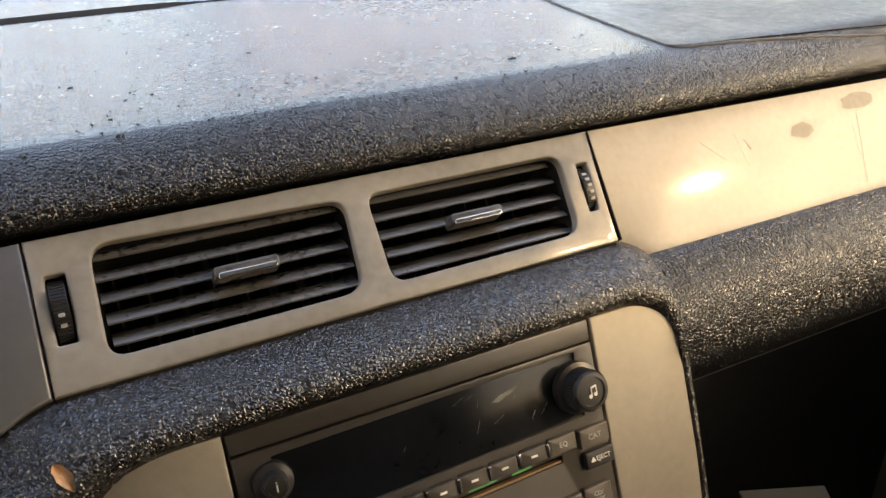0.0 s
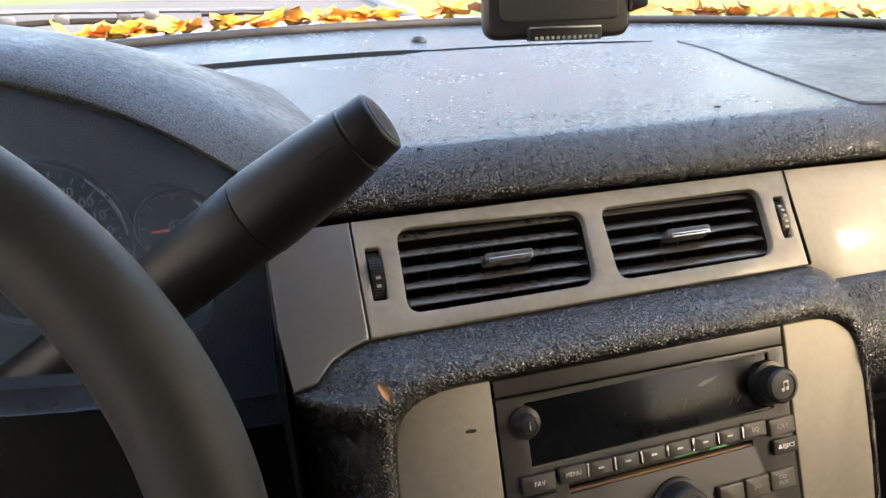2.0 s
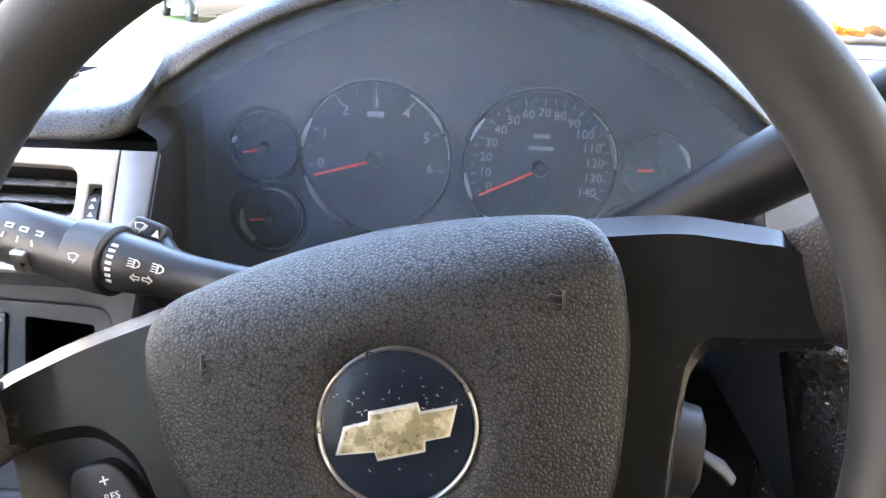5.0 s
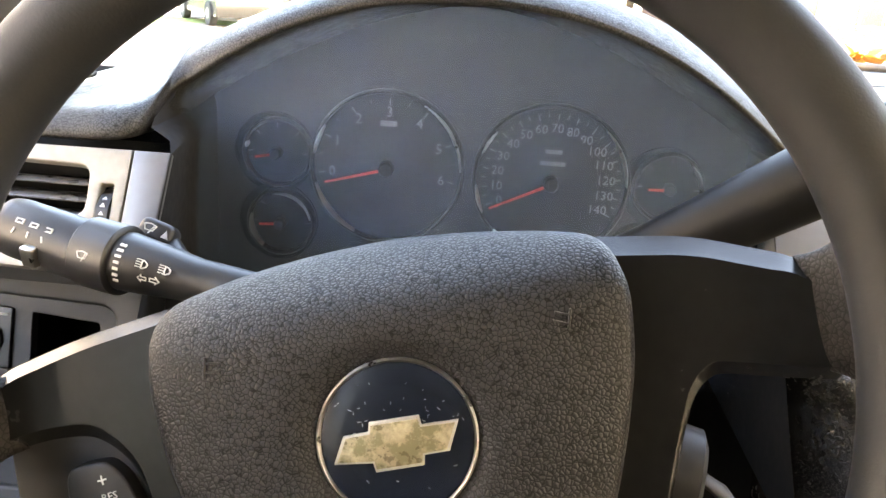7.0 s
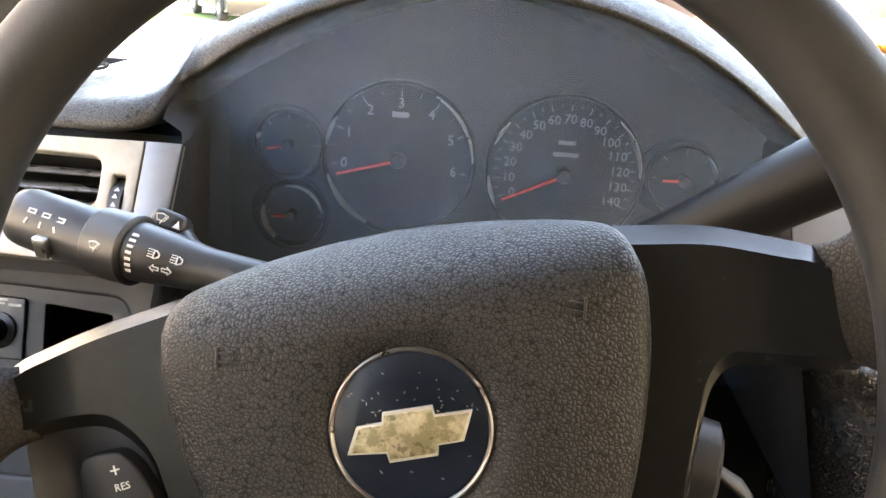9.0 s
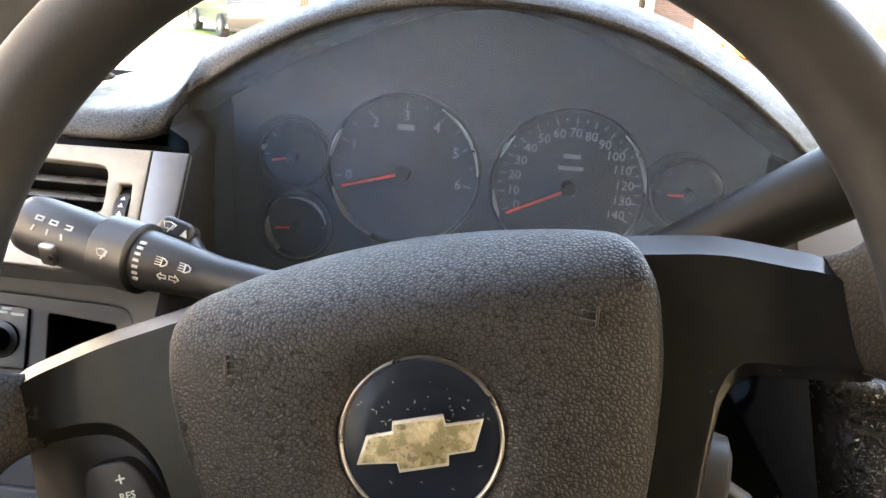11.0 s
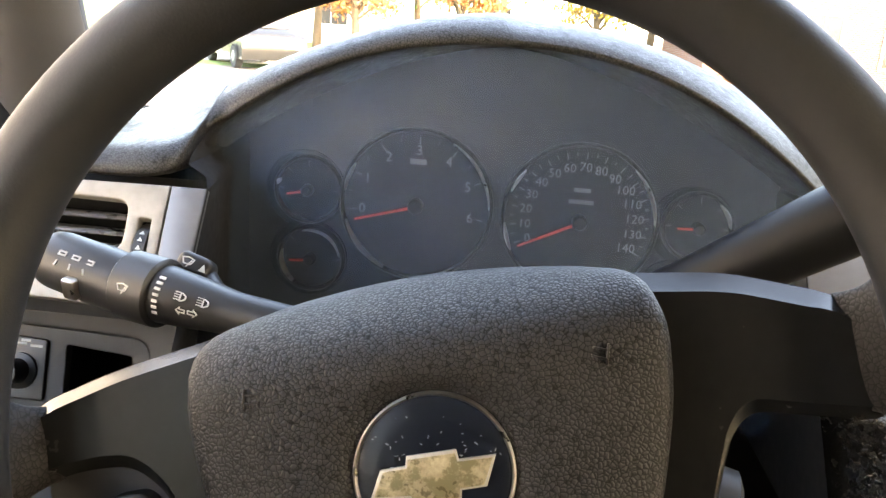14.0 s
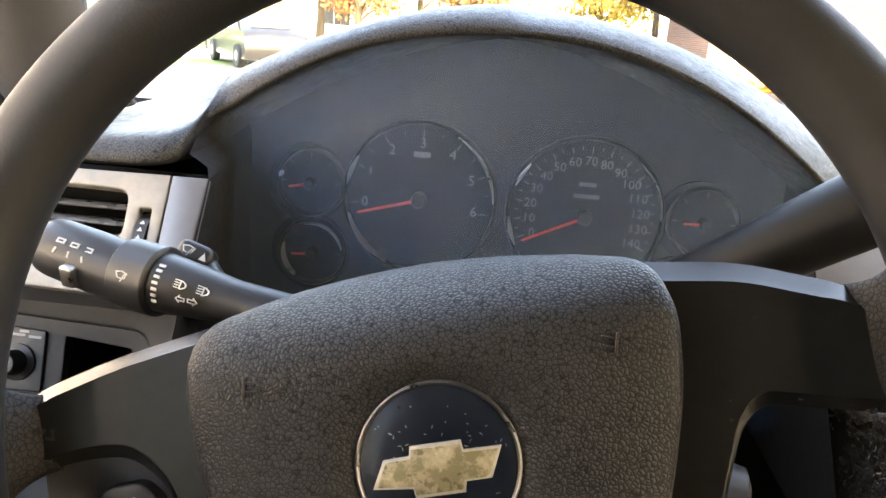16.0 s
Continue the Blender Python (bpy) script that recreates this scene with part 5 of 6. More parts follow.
def parked_car(x, y, turn, paint, label):
    m = pose(x, y, 0, 0, 0, turn)
    c = thing("parked_car", (x, y, 0), label, "car")
    half = [(0.0, 0.45), (0.03, 0.62), (0.15, 0.78), (0.9, 0.93), (1.25, 1.02), (1.85, 1.40), (2.5, 1.47), (3.3, 1.42), (3.95, 1.08), (4.35, 1.02), (4.5, 0.85), (4.52, 0.5), (4.45, 0.28), (0.06, 0.28)]
    rows = []
    for wx, sc in ((-0.86, 0.80), (-0.90, 0.93), (-0.80, 1.0), (-0.5, 1.02), (0, 1.03), (0.5, 1.02), (0.80, 1.0), (0.90, 0.93), (0.86, 0.80)):
        rows.append([(wx * (1 - 0.22 * max(0, (z - 0.95) / 0.5)), yy - 2.25, 0.28 + (z - 0.28) * sc) for yy, z in half])
    part("body", capped(grid(rows, True, m)), paint, c, sharp=60)
    part("rear_window", plate([rounded([(-0.58, 0), (0.58, 0), (0.50, 0.42), (-0.50, 0.42)], 0.06)], m @ pose(0, -0.94, 1.08, 48, 0, 0) @ pose(0, 0, 0.035), 0.02, -0.02, 0.005), DARKGLASS, c)
    part("windscreen", plate([rounded([(-0.60, 0), (0.60, 0), (0.52, 0.50), (-0.52, 0.50)], 0.06)], m @ pose(0, 1.67, 1.10, 50, 0, 180) @ pose(0, 0, 0.035), 0.02, -0.02, 0.005), DARKGLASS, c)
    for s in (-1, 1):
        part("side_window", plate([rounded([(-0.95, 0), (1.25, 0), (0.75, 0.36), (-0.45, 0.38)], 0.05)], m @ pose(s * 0.868, 0.25, 1.02, 90 - 10, 0, s * 90), 0.012, -0.02, 0.004), DARKGLASS, c)
        part("tail_light", block(s * 0.80 - 0.12, -2.27, 0.62, s * 0.80 + 0.08, -2.1, 0.92, 0.02, m), RED, c)
        part("headlight", block(s * 0.70 - 0.14, 2.1, 0.62, s * 0.70 + 0.14, 2.24, 0.76, 0.03, m), PALE, c)
        for yy in (-1.4, 1.35):
            w = part("wheel", lathe([(0.20, -0.10), (0.31, -0.10), (0.33, -0.06), (0.33, 0.06), (0.31, 0.10), (0.20, 0.10)], m @ pose(s * 0.80, yy, 0.33, 0, 90, 0), 28), TYRE, c)
            part("rim", lathe([(0.20, -0.095), (0.20, 0.095), (0.05, 0.11), (0.001, 0.11)], m @ pose(s * 0.80, yy, 0.33, 0, 90, 0), 20), PAINT, w)
    part("bumper", block(-0.84, -2.30, 0.34, 0.84, -2.16, 0.56, 0.04, m), BLACK, c)


parked_car(-7.95, 23.2, 215, GREYPAINT, "grey parked saloon car on the driveway")
parked_car(0.4, 28.5, 88, RED, "red parked car on the far street")

# ---- driver's side of the dashboard ----
lh = rounded([(-0.115, -0.010), (0.0155, -0.0075), (0.0135, 0.0215), (-0.115, 0.0235)], [0.006, 0.007, 0.008, 0.006])
ls = rounded([(0.0228, -0.020), (0.0300, -0.020), (0.0285, 0.0115), (0.0212, 0.0115)], 0.0012)
part("driver_vent_panel", plate([[(-0.13, -0.036), (0.0365, -0.040), (0.0345, 0.0325), (-0.13, 0.0300)], lh, ls], LEFT, 0.0, -0.007, 0.0012), TRIM, dash, "brushed champagne panel round the driver's vent")
part("driver_end_strip", plate([[(0.0375, -0.040), (0.0560, -0.036), (0.0560, 0.0325), (0.0355, 0.0325)]], LEFT, 0.0, -0.006, 0.0012), GREYTRIM, dash, "plain grey strip")
lv = thing("air_vent", LEFT @ Vector((-0.05, 0, -0.03)), "black driver's air vent with grey slats", "air vent", "driver air vent")
part("duct", tunnel(lh, -0.05, LEFT), VOID, lv)
for k in range(3):
    vv = 0.0135 - 0.0095 * k
    prof = [(-0.013, 0.0008), (-0.006, 0.0018), (0.000, 0.0020), (0.0035, 0.0012), (0.0042, 0.0), (0.0033, -0.0010), (-0.002, -0.0010), (-0.013, -0.0004)]
    part("slat", capped(grid([[(-0.113 + 0.126 * i / 6, vv + h - q * 0.5, -0.009 + q) for q, h in prof] for i in range(7)], True, LEFT)), SLAT, lv)
w = thing("thumb_wheel", LEFT @ Vector((0.0257, -0.004, -0.01)), "black thumb wheel of the driver's vent with pale marks", "thumb wheel", "driver thumb wheel")
part("wheel_body", lathe([(0.004, -0.0032), (0.0165, -0.0032), (0.0165, 0.0032), (0.004, 0.0032)], LEFT @ pose(0.0257, -0.004, -0.0150, 0, 90, 0), 50), BLACK, w, smooth=False)
for a in (24, 8, -8, -24):
    part("mark", plate([rounded([(-0.0015, -0.001), (0.0015, -0.001), (0, 0.0015)], 0.0003)], LEFT @ pose(0.0257, -0.004, -0.0150) @ pose(0, 0, 0, -a, 0, 0) @ pose(0, 0, 0.0168), 0.0002, -0.0004, 0.0001), WHITE, w)
part("well", plate([box2(0.017, -0.026, 0.034, 0.017)], LEFT, -0.0165, -0.02, 0.0005), VOID, w)

part("knee_ledge", finish(grid([[(x, y, z) for x in (-0.46, -0.35, -0.27, -0.20)] for y, z in ((0.375, 1.500), (0.366, 1.499), (0.360, 1.494), (0.362, 1.486), (0.392, 1.482))])), SOFT, dash)
part("knee_panel", plate([[(-0.16, -0.16), (0.10, -0.16), (0.10, 0.034), (-0.16, 0.036)], rounded([(-0.105, -0.10), (0.0235, -0.10), (0.0205, 0.0105), (-0.105, 0.0140)], [0.004, 0.004, 0.012, 0.004])], LOWER, 0.004, -0.006, 0.0025), SOFT, dash, "matte dark knee panel")
pocket = rounded([(-0.0300, -0.055), (0.0120, -0.055), (0.0092, -0.0003), (-0.0325, 0.0030)], 0.002)
part("switch_plate", plate([rounded([(-0.112, -0.105), (0.027, -0.105), (0.0245, 0.0130), (-0.112, 0.0165)], 0.006), pocket], LOWER, -0.0010, -0.008, 0.0008), SOFT, dash, "dark switch plate with an open pocket")
part("pocket", tunnel(pocket, -0.01, LOWER), VOID, dash)
lamp_switch = thing("light_switch", LOWER @ Vector((-0.057, -0.013, 0)), "black headlamp switch plate with round knob", "light switch")
part("switch_face", plate([rounded([(-0.090, -0.032), (-0.0425, -0.032), (-0.0435, 0.0048), (-0.090, 0.0070)], 0.002)], LOWER, 0.0015, -0.004, 0.0008), BLACK, lamp_switch)
part("knob", lathe([(0.011, 0), (0.011, 0.002), (0.0075, 0.003), (0.0070, 0.013), (0.0060, 0.0145), (0.0003, 0.015)], LOWER @ pose(-0.0585, -0.0150, 0.0015), 36), BLACK, lamp_switch)
for u0, u1, v in ((-0.066, -0.056, 0.0012), (-0.054, -0.046, 0.0006), (-0.060, -0.054, 0.0034)):
    part("print", plate([box2(u0, v - 0.0008, u1, v + 0.0008)], LOWER, 0.0017, 0.001, 0.00005), DIMPRINT, lamp_switch)

# turn signal stalk
stalk = thing("signal_stalk", (-0.16, 0.275, 1.53), "black turn signal and wiper stalk with white symbols", "stalk")
s_end, s_ring, s_root = Vector((-0.2845, 0.305, 1.5390)), Vector((-0.2525, 0.2985, 1.5335)), Vector((-0.187, 0.280, 1.5300))
part("arm", sweep([tuple(Vector((-0.13, 0.266, 1.527))), tuple(s_root), tuple(s_root.lerp(s_ring, 0.28)), tuple(s_root.lerp(s_ring, 0.58))], [0.0090, 0.0095, 0.0116, 0.0134], 36), BLACK, stalk)
part("ring", sweep([tuple(s_root.lerp(s_ring, q)) for q in (0.535, 0.54, 0.552, 0.81, 0.822, 0.827)], [0.0130, 0.0150, 0.0157, 0.0157, 0.0150, 0.013], 36), BLACK, stalk)
part("end_cap", sweep([tuple(s_ring.lerp(s_end, q)) for q in (-0.45, -0.2, 0.1, 0.80, 0.93, 1.0, 1.02)], [0.0138, 0.0138, 0.0141, 0.0136, 0.0128, 0.0105, 0.006], 36), BLACK, stalk)
st_ax = (s_root - s_end).normalized()


def on_stalk(p, r, up):
    """A frame on the stalk's skin, its x along the arm, turned towards the driver by up degrees above the level."""
    side = Vector((0, -1, 0)) * math.cos(radians(up)) + Vector((0, 0, 1)) * math.sin(radians(up))
    side = (side - st_ax * side.dot(st_ax)).normalized()
    y = side.cross(st_ax)
    o = Vector(p) + side * r
    return Matrix(((st_ax.x, y.x, side.x, o.x), (st_ax.y, y.y, side.y, o.y), (st_ax.z, y.z, side.z, o.z), (0, 0, 0, 1)))


def lamp_symbol(m, s):
    bits = [plate([[(-0.2 * s, -0.6 * s), (0.1 * s, -0.6 * s), (0.7 * s, -0.3 * s), (0.8 * s, 0), (0.7 * s, 0.3 * s), (0.1 * s, 0.6 * s), (-0.2 * s, 0.6 * s)], [(-0.05 * s, -0.45 * s), (0.1 * s, -0.45 * s), (0.55 * s, -0.2 * s), (0.62 * s, 0), (0.55 * s, 0.2 * s), (0.1 * s, 0.45 * s), (-0.05 * s, 0.45 * s)]], m, 0.0003, -0.0003, 0.00004)]
    for k in range(4):
        bits.append(plate([box2(-1.05 * s, (-0.5 + 0.33 * k) * s, -0.3 * s, (-0.38 + 0.33 * k) * s)], m, 0.0003, -0.0003, 0.00003))
    return joined(*bits)


def arrow(m, s):
    return plate([[(-s, 0), (-0.2 * s, 0.7 * s), (-0.2 * s, 0.32 * s), (0.8 * s, 0.32 * s), (0.8 * s, -0.32 * s), (-0.2 * s, -0.32 * s), (-0.2 * s, -0.7 * s)],
                  [(-0.75 * s, 0), (-0.32 * s, 0.4 * s), (-0.32 * s, 0.2 * s), (0.65 * s, 0.2 * s), (0.65 * s, -0.2 * s), (-0.32 * s, -0.2 * s), (-0.32 * s, -0.4 * s)]], m, 0.0003, -0.0003, 0.00004)


def wiper_symbol(m, s):
    return joined(plate([[(-s, 0.5 * s), (0, 0.75 * s), (s, 0.5 * s), (0.6 * s, -0.4 * s), (-0.6 * s, -0.4 * s)], [(-0.8 * s, 0.4 * s), (0, 0.6 * s), (0.8 * s, 0.4 * s), (0.5 * s, -0.27 * s), (-0.5 * s, -0.27 * s)]], m, 0.0003, -0.0003, 0.00004),
                  plate([[(-0.05 * s, -0.8 * s), (0.1 * s, -0.8 * s), (0.65 * s, 0.35 * s), (0.52 * s, 0.4 * s)]], m, 0.0003, -0.0003, 0.00003))


part("lamp_print", lamp_symbol(on_stalk(s_root.lerp(s_ring, 0.30), 0.0119, 28), 0.0032), WHITE, stalk)
part("lamp_print", lamp_symbol(on_stalk(s_root.lerp(s_ring, 0.14), 0.0109, 28), 0.0032), WHITE, stalk)
part("arrow_print", arrow(on_stalk(s_root.lerp(s_ring, 0.285), 0.0118, 0), 0.0026), WHITE, stalk)
part("arrow_print", arrow(on_stalk(s_root.lerp(s_ring, 0.205), 0.0113, 0) @ pose(0, 0, 0, 0, 0, 180), 0.0028), WHITE, stalk)
for k in range(7):
    part("bar_print", plate([box2(-0.0012 - 0.0001 * (6 - k), -0.0006, 0.0012, 0.0006)], on_stalk(s_root.lerp(s_ring, 0.475), 0.0130, 55 - 12 * k), 0.0002, -0.0005, 0.00004), WHITE, stalk)
part("wiper_print", wiper_symbol(on_stalk(s_root.lerp(s_ring, 0.70), 0.0158, 16), 0.0030), WHITE, stalk)
for k in range(3):
    part("cap_print", plate([box2(-0.0022, -0.0012, 0.0022, 0.0012), box2(-0.0014, -0.0005, 0.0014, 0.0005)], on_stalk(s_ring.lerp(s_end, 0.05 + 0.22 * k), 0.0140, 42), 0.0002, -0.0004, 0.00003), DIMPRINT, stalk)
    part("cap_print", plate([box2(-0.0005, -0.0014, 0.0005, 0.0014)], on_stalk(s_ring.lerp(s_end, 0.09 + 0.22 * k), 0.0140, 22) @ pose(0, 0, 0, 0, 0, 20 - 20 * k), 0.0002, -0.0004, 0.00003), DIMPRINT, stalk)
part("slider", block(-0.0035, -0.0050, -0.002, 0.0035, 0.0050, 0.0035, 0.0012, on_stalk(s_ring.lerp(s_end, 0.24), 0.0134, -14)), DULLCHROME, stalk, "small worn metal-grey slider")
washer = thing("washer_paddle", (-0.2, 0.29, 1.53), "black washer paddle knob with white symbol", "stalk")
wm = plane((-0.2160, 0.3080, 1.5402), 30, -14)
wk = part("paddle", plate([rounded([(-0.0084, -0.0058), (0.0092, -0.0062), (0.0092, 0.0046), (-0.0080, 0.0056)], 0.0045)], wm, 0.004, -0.008, 0.003), BLACK, washer)
part("paddle_arm", sweep([(-0.2160, 0.313, 1.5365), (-0.205, 0.302, 1.530), (-0.185, 0.290, 1.524)], [0.006, 0.006, 0.006], 20), BLACK, washer)
part("wiper_print", wiper_symbol(wm @ pose(-0.0022, 0.0003, 0.0041), 0.0032), WHITE, wk)
part("arrow_print", plate([[(0.0040, -0.0022), (0.0075, -0.0022), (0.0058, 0.0014)]], wm, 0.0043, 0.003, 0.0001), WHITE, wk)

# ---- holder in front of the windscreen ----
holder = thing("phone_holder", (0.336, 0.56, 1.70), "black plastic phone holder on a windscreen arm", "phone holder")
hm = pose(0.3365, 0.545, 1.632, 90 - 8, 0, -6)
body = part("cradle", plate([rounded([(-0.054, 0.0), (0.054, 0.0), (0.054, 0.15), (-0.054, 0.15)], 0.012)], hm, 0.008, -0.008, 0.004), BLACK, holder)
part("back_plate", plate([rounded([(-0.044, 0.012), (0.044, 0.012), (0.044, 0.14), (-0.044, 0.14)], 0.006)], hm, 0.0095, 0.006, 0.001), SOFT, body)
part("foot", plate([rounded([(-0.024, -0.0015), (0.030, -0.0015), (0.030, 0.008), (-0.024, 0.008)], 0.002)], hm, 0.013, 0.004, 0.0012), BLACK, holder)
part("foot_trim", plate([box2(-0.023, 0.0068, 0.029, 0.0082, 0.0005)], hm, 0.0140, 0.010, 0.0004), DULLCHROME, holder, "thin grey metal strip")
for k in range(12):
    part("tooth", block(-0.020 + 0.004 * k, -0.0008, 0.0128, -0.0178 + 0.004 * k, 0.0016, 0.0142, 0.0004, hm), DIMPRINT, holder)
part("clamp", plate([rounded([(0.052, 0.016), (0.066, 0.020), (0.067, 0.028), (0.060, 0.036), (0.062, 0.075), (0.052, 0.08)], 0.002)], hm, 0.010, -0.006, 0.002), BLACK, holder)
part("arm", sweep([(0.337, 0.556, 1.715), (0.337, 0.60, 1.745), (0.337, 0.68, 1.80), (0.337, 0.745, 1.842)], 0.009, 18), BLACK, holder)
part("suction_cup", lathe([(0.034, 0.0), (0.034, 0.004), (0.022, 0.016), (0.012, 0.020), (0.001, 0.020)], pose(0.337, 0.757, 1.857) @ look((0, 0, 0), (0, 0.56, 0.66)).to_3x3().to_4x4() @ pose(0, 0, 0.004), 32), RUBBER, holder)

solo("wire_hook", sweep(smooth_path([(-0.375, 0.535, 1.578), (-0.356, 0.524, 1.5785), (-0.346, 0.516, 1.5795), (-0.344, 0.508, 1.5785), (-0.350, 0.506, 1.577)], 5), 0.0011, 8), SPECK, "bent dark wire lying on the dashboard", "wire")

# ---- details on the dashboard's top ----
def strip(pts, width, lift, steps=8):
    path = smooth_path([(x, y, 0) for x, y in pts], steps)
    rows = []
    n = len(path)
    for i, p in enumerate(path):
        d = (path[min(i + 1, n - 1)] - path[max(i - 1, 0)]).normalized()
        q = Vector((-d.y, d.x, 0))
        w = width * (min(1, 7.0 * i / n, 7.0 * (n - 1 - i) / n) if width > 0.005 else 1)
        w = max(w, 0.0006)
        rows.append([(v.x, v.y, dash_z(v.x, v.y) + h) for v, h in ((p - q * w / 2, -0.002), (p - q * w / 2, lift), (p + q * w / 2, lift), (p + q * w / 2, -0.002))])
    return finish(grid(rows))


# flat strips on the pad; the slots' inner shade is their colour
part("defroster_slot", strip([(0.030, 0.838), (0.12, 0.858), (0.22, 0.871), (0.34, 0.878)], 0.030, 0.0006), VOID, dash, "dark strip standing in for the shaded defroster slot")
part("defroster_slot", strip([(0.33, 0.876), (0.42, 0.8765), (0.50, 0.870), (0.605, 0.852)], 0.008, 0.0006), VOID, dash, "dark strip standing in for the shaded defroster slot")
part("sun_sensor", lathe([(0.010, 0), (0.0095, 0.003), (0.006, 0.007), (0.0003, 0.008)], pose(0.346, 0.953, 1.577), 28), BLACK, dash, "small black light sensor dome")


def airbag_door():
    edge_l = smooth_path([(0.630, 0.838, 0), (0.629, 0.765, 0), (0.613, 0.70, 0), (0.593, 0.585, 0), (0.584, 0.520, 0), (0.5865, 0.5075, 0), (0.600, 0.503, 0)], 6)
    rows = []
    for p in edge_l:
        far = Vector((1.04, min(p.y, 0.80) if p.y > 0.55 else 0.478 + (p.y - 0.503) * 0.6, 0))
        row = []
        for k in range(13):
            s = k / 12
            q = p.lerp(far, s)
            row.append((q.x, q.y, dash_z(q.x, q.y) + 0.0009))
        rows.append(row)
    return finish(grid(rows))


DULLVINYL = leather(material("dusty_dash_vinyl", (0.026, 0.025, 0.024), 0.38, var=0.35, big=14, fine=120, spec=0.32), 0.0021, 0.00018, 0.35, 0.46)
part("airbag_door", airbag_door(), DULLVINYL, dash, "dusty airbag door in the top pad")
part("airbag_seam", strip([(0.632, 0.840), (0.6275, 0.765), (0.611, 0.70), (0.591, 0.585), (0.5825, 0.520), (0.585, 0.5055), (0.600, 0.5010), (0.643, 0.4985), (0.708, 0.492), (0.80, 0.4835), (1.0, 0.474)], 0.0008, 0.0011), SEAMDUST, dash, "thin dusty seam")


def speck_mesh():
    rnd = random.Random(5)
    bm = bmesh.new()
    for k in range(420):
        x, y = rnd.uniform(0.0, 0.75), 0.49 + 0.34 * rnd.random() ** 1.5
        if k < 40:
            x, y = rnd.uniform(0.12, 0.36), rnd.uniform(0.50, 0.62)
        if -0.30 < x < 0.15 and y < 0.62:
            continue
        r = rnd.choice((0.0004, 0.0005, 0.0006, 0.0008))
        z = dash_z(x, y) + 0.0002
        bmesh.ops.create_icosphere(bm, subdivisions=1, radius=r, matrix=pose(x, y, z, 0, 0, rnd.uniform(0, 180)) @ Matrix.Diagonal((rnd.uniform(0.8, 2.2), 1, 0.45, 1)))
    for x, y in ((0.469, 0.531), (0.221, 0.4975)):
        for j in range(7):
            bmesh.ops.create_icosphere(bm, subdivisions=1, radius=0.0007, matrix=pose(x + rnd.uniform(-0.003, 0.003), y + rnd.uniform(-0.002, 0.002), dash_z(x, y) + 0.0003))
    return bm


solo("grit", speck_mesh(), SPECK, "dark specks of grit on the dashboard top", "grit", "", "stuff")

# piece of dry leaf on the pad, worn spot on the cheek
def flake(m, w, h, curl, seed):
    rnd = random.Random(seed)
    rows = []
    for i in range(7):
        s = i / 6
        half = w / 2 * math.sin(math.pi * (0.08 + 0.84 * s)) * rnd.uniform(0.8, 1.15)
        rows.append([(half * (j / 3 - 1) + rnd.uniform(-1, 1) * w * 0.05, h * (s - 0.5), curl * (abs(j / 3 - 1) ** 2 + 0.3 * math.sin(5 * s))) for j in range(7)])
    top = [[(x, y, z + 0.0003) for x, y, z in r] for r in rows]
    return finish(joined(grid(rows, m=m), grid(top, m=m)))


solo("dry_leaf_piece", flake(pose(0.1640, 0.3800, 1.4685, 50, -10, 25), 0.0065, 0.0135, 0.0022, 3), LEAF_B, "small tan scrap of dry leaf on the pad", "leaf")
part("worn_spot", plate([rounded([(-0.122, 0.0210), (-0.1165, 0.0205), (-0.1150, 0.0222), (-0.119, 0.0232), (-0.1222, 0.0226)], 0.0007)], STACK, 0.0003, -0.001, 0.0001), SPECK, dash, "dark chip in the cheek")
solo("paper_card", block(-0.05, -0.035, 0.0, 0.05, 0.035, 0.004, 0.0008, pose(0.790, 0.470, 1.065, 20, 5, -18)), PAPER, "pale printed card lying in the footwell pocket", "card")



def on_panel(u, v, lift):
    """A point on the passenger panel's face."""
    s = min(max((v + 0.055) / 0.091, 0), 1)
    return world_of(VENT, (u, v, 0.0014 * math.sin(math.pi * s) ** 0.8 - 0.0090 * (1 - s) + lift))


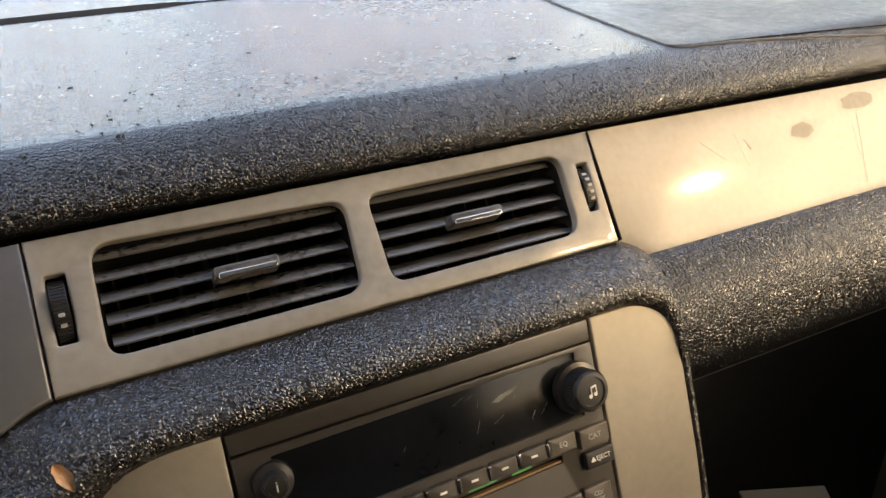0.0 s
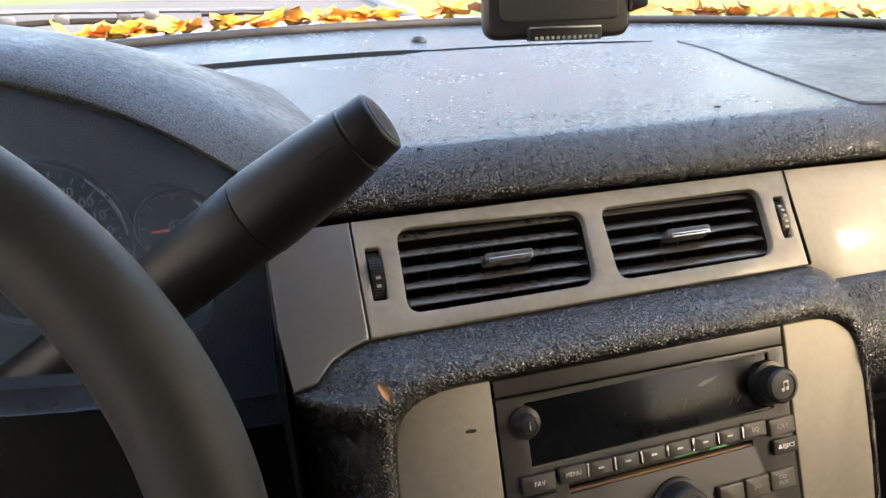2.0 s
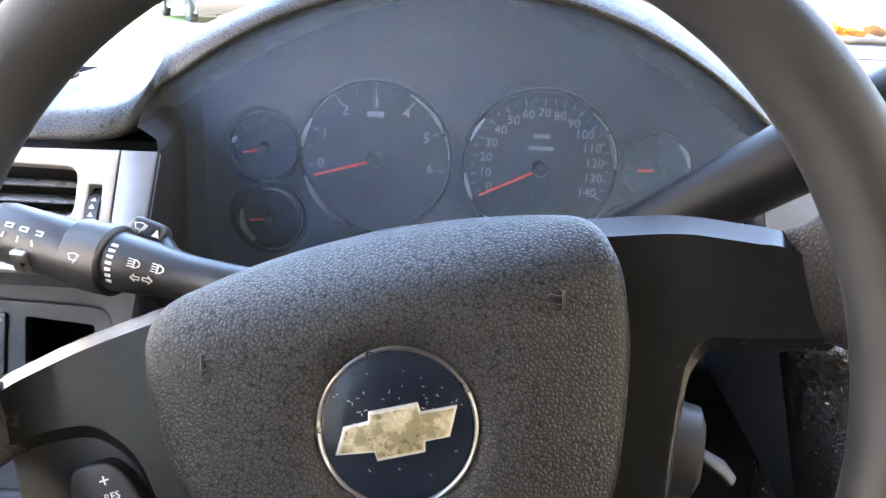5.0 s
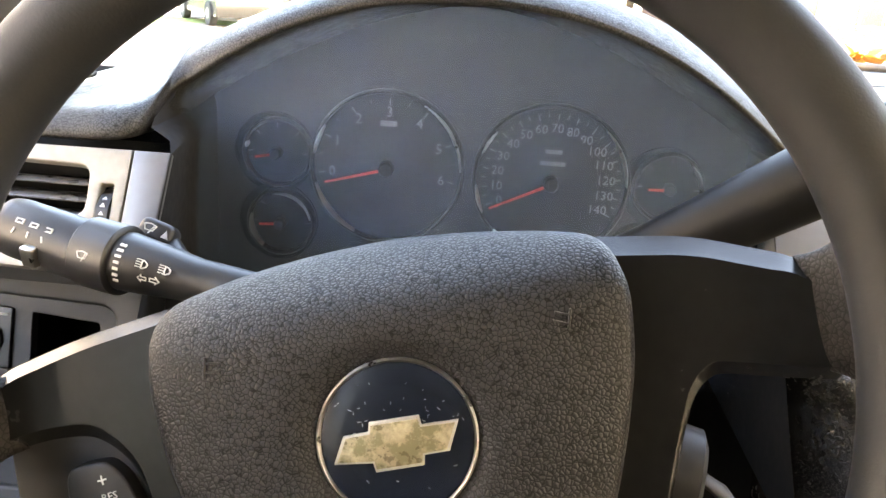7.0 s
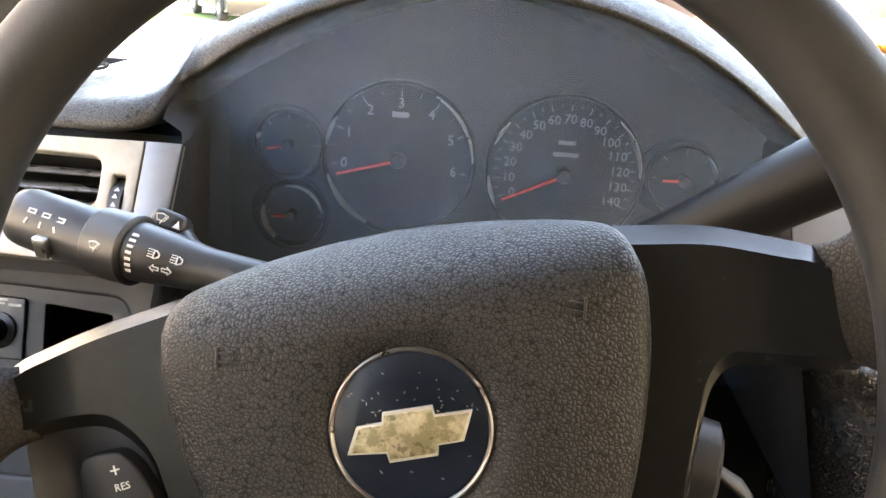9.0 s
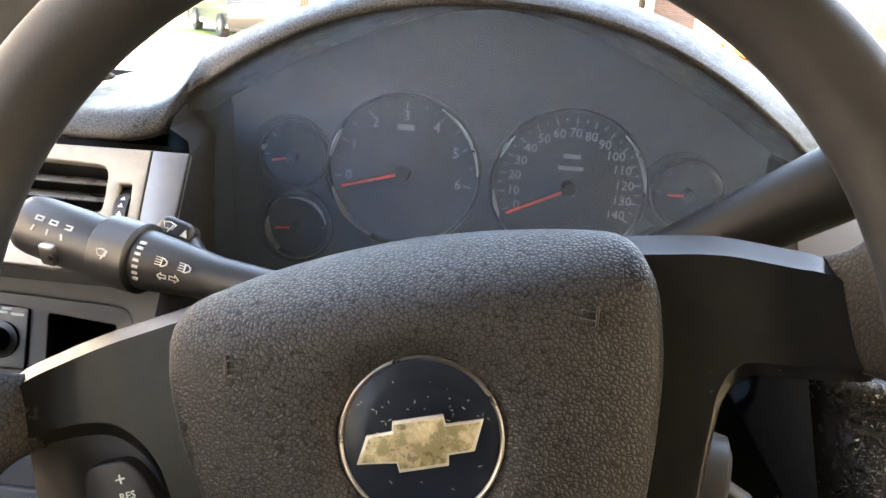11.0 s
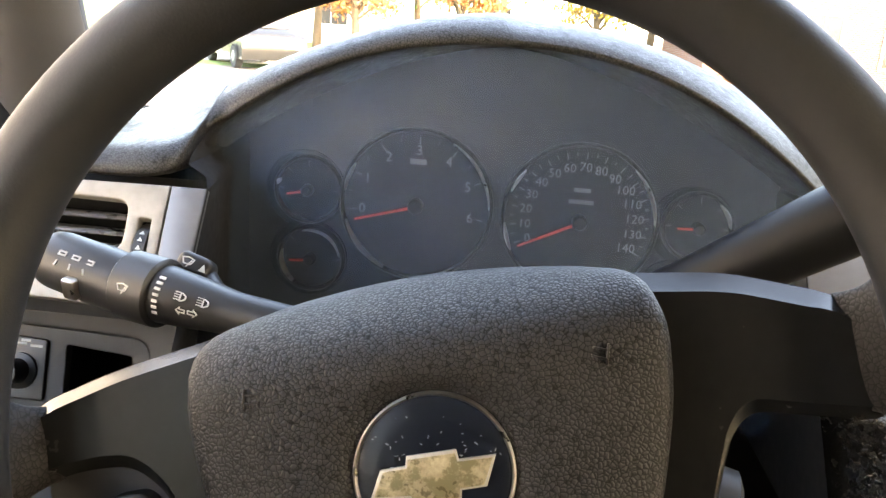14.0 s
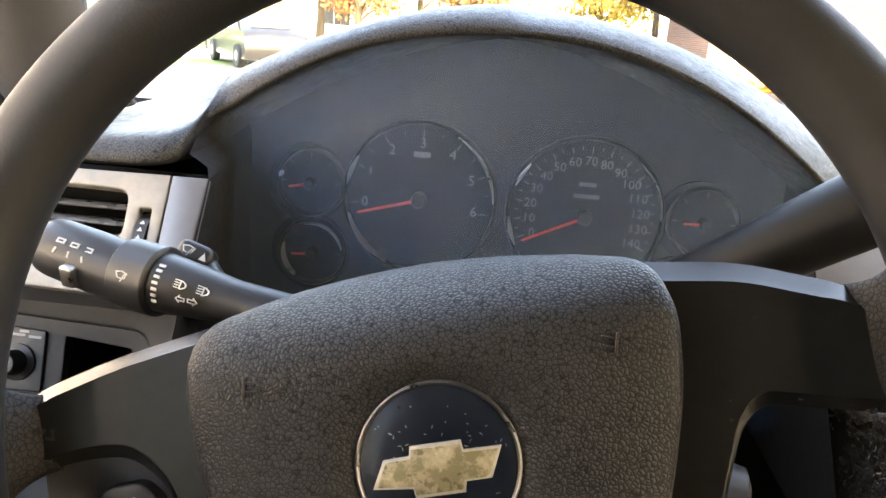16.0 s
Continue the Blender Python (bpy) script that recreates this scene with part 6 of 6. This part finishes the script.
for u0, v0, u1, v1 in SCRATCHES:
    part("scratch", sweep([on_panel(u0 + (u1 - u0) * k / 4, v0 + (v1 - v0) * k / 4, 0.0001) for k in range(5)], [0.00006, 0.00014, 0.00018, 0.00014, 0.00006], 6), SCUFF, dash)
for u, v, w, h, seed in SMUDGES:
    rnd = random.Random(seed)
    ring = [(math.cos(a) * rnd.uniform(0.75, 1.1), math.sin(a) * rnd.uniform(0.75, 1.1)) for a in (2 * math.pi * k / 14 for k in range(14))]
    part("smudge", finish(grid([[on_panel(u + x * w * q, v + y * h * q, 0.0003) for x, y in ring] for q in (1.0, 0.66, 0.33, 0.02)], True)), SMUDGE, dash, "darker smudge on the panel")

# ---- leaves along the windscreen ----
leaf_meshes = []
for k in range(6):
    rnd = random.Random(20 + k)
    L, Wd = rnd.uniform(0.036, 0.052), rnd.uniform(0.024, 0.034)
    rows = []
    for i in range(9):
        s = i / 8
        lobes = 1 + 0.16 * math.cos(s * 14 + k)
        half = Wd / 2 * (math.sin(math.pi * s ** 0.8) ** 0.8 * lobes + 0.01)
        rows.append([(half * (j / 3 - 1), L * (s - 0.5), 0.30 * half * (abs(j / 3 - 1)) ** 1.6 * rnd.uniform(0.5, 1.5) + 0.006 * (s - 0.5) ** 2 * 4 * rnd.uniform(0.4, 1.2)) for j in range(7)])
    b = finish(grid(rows))
    for mat in (LEAF, LEAF_Y, LEAF_B):
        me = bpy.data.meshes.new("leaf")
        b.to_mesh(me)
        for f in me.polygons:
            f.use_smooth = True
        me.materials.append(mat)
        leaf_meshes.append(me)
    b.free()
rnd = random.Random(8)
for k in range(150):
    x = MID + rnd.uniform(-0.66, 0.70)
    if k % 3:
        x = rnd.choice((0.05, 0.22, 0.31, 0.45, 0.62, 0.74, 0.9, -0.05, -0.2)) + rnd.gauss(0, 0.05)
    y = glass_base(x) + rnd.uniform(0.070, 0.100)
    ob = new("leaf", leaf_meshes[3 * rnd.randrange(6) + rnd.choice((0, 0, 1, 1, 2))])
    ob.matrix_basis = pose(x, y, 1.583 + rnd.uniform(0, 0.005), rnd.gauss(10, 18), rnd.gauss(0, 16), rnd.uniform(0, 360))
    tagged(ob, "fallen orange autumn leaf lying along the windscreen", "leaf", "fallen leaves")
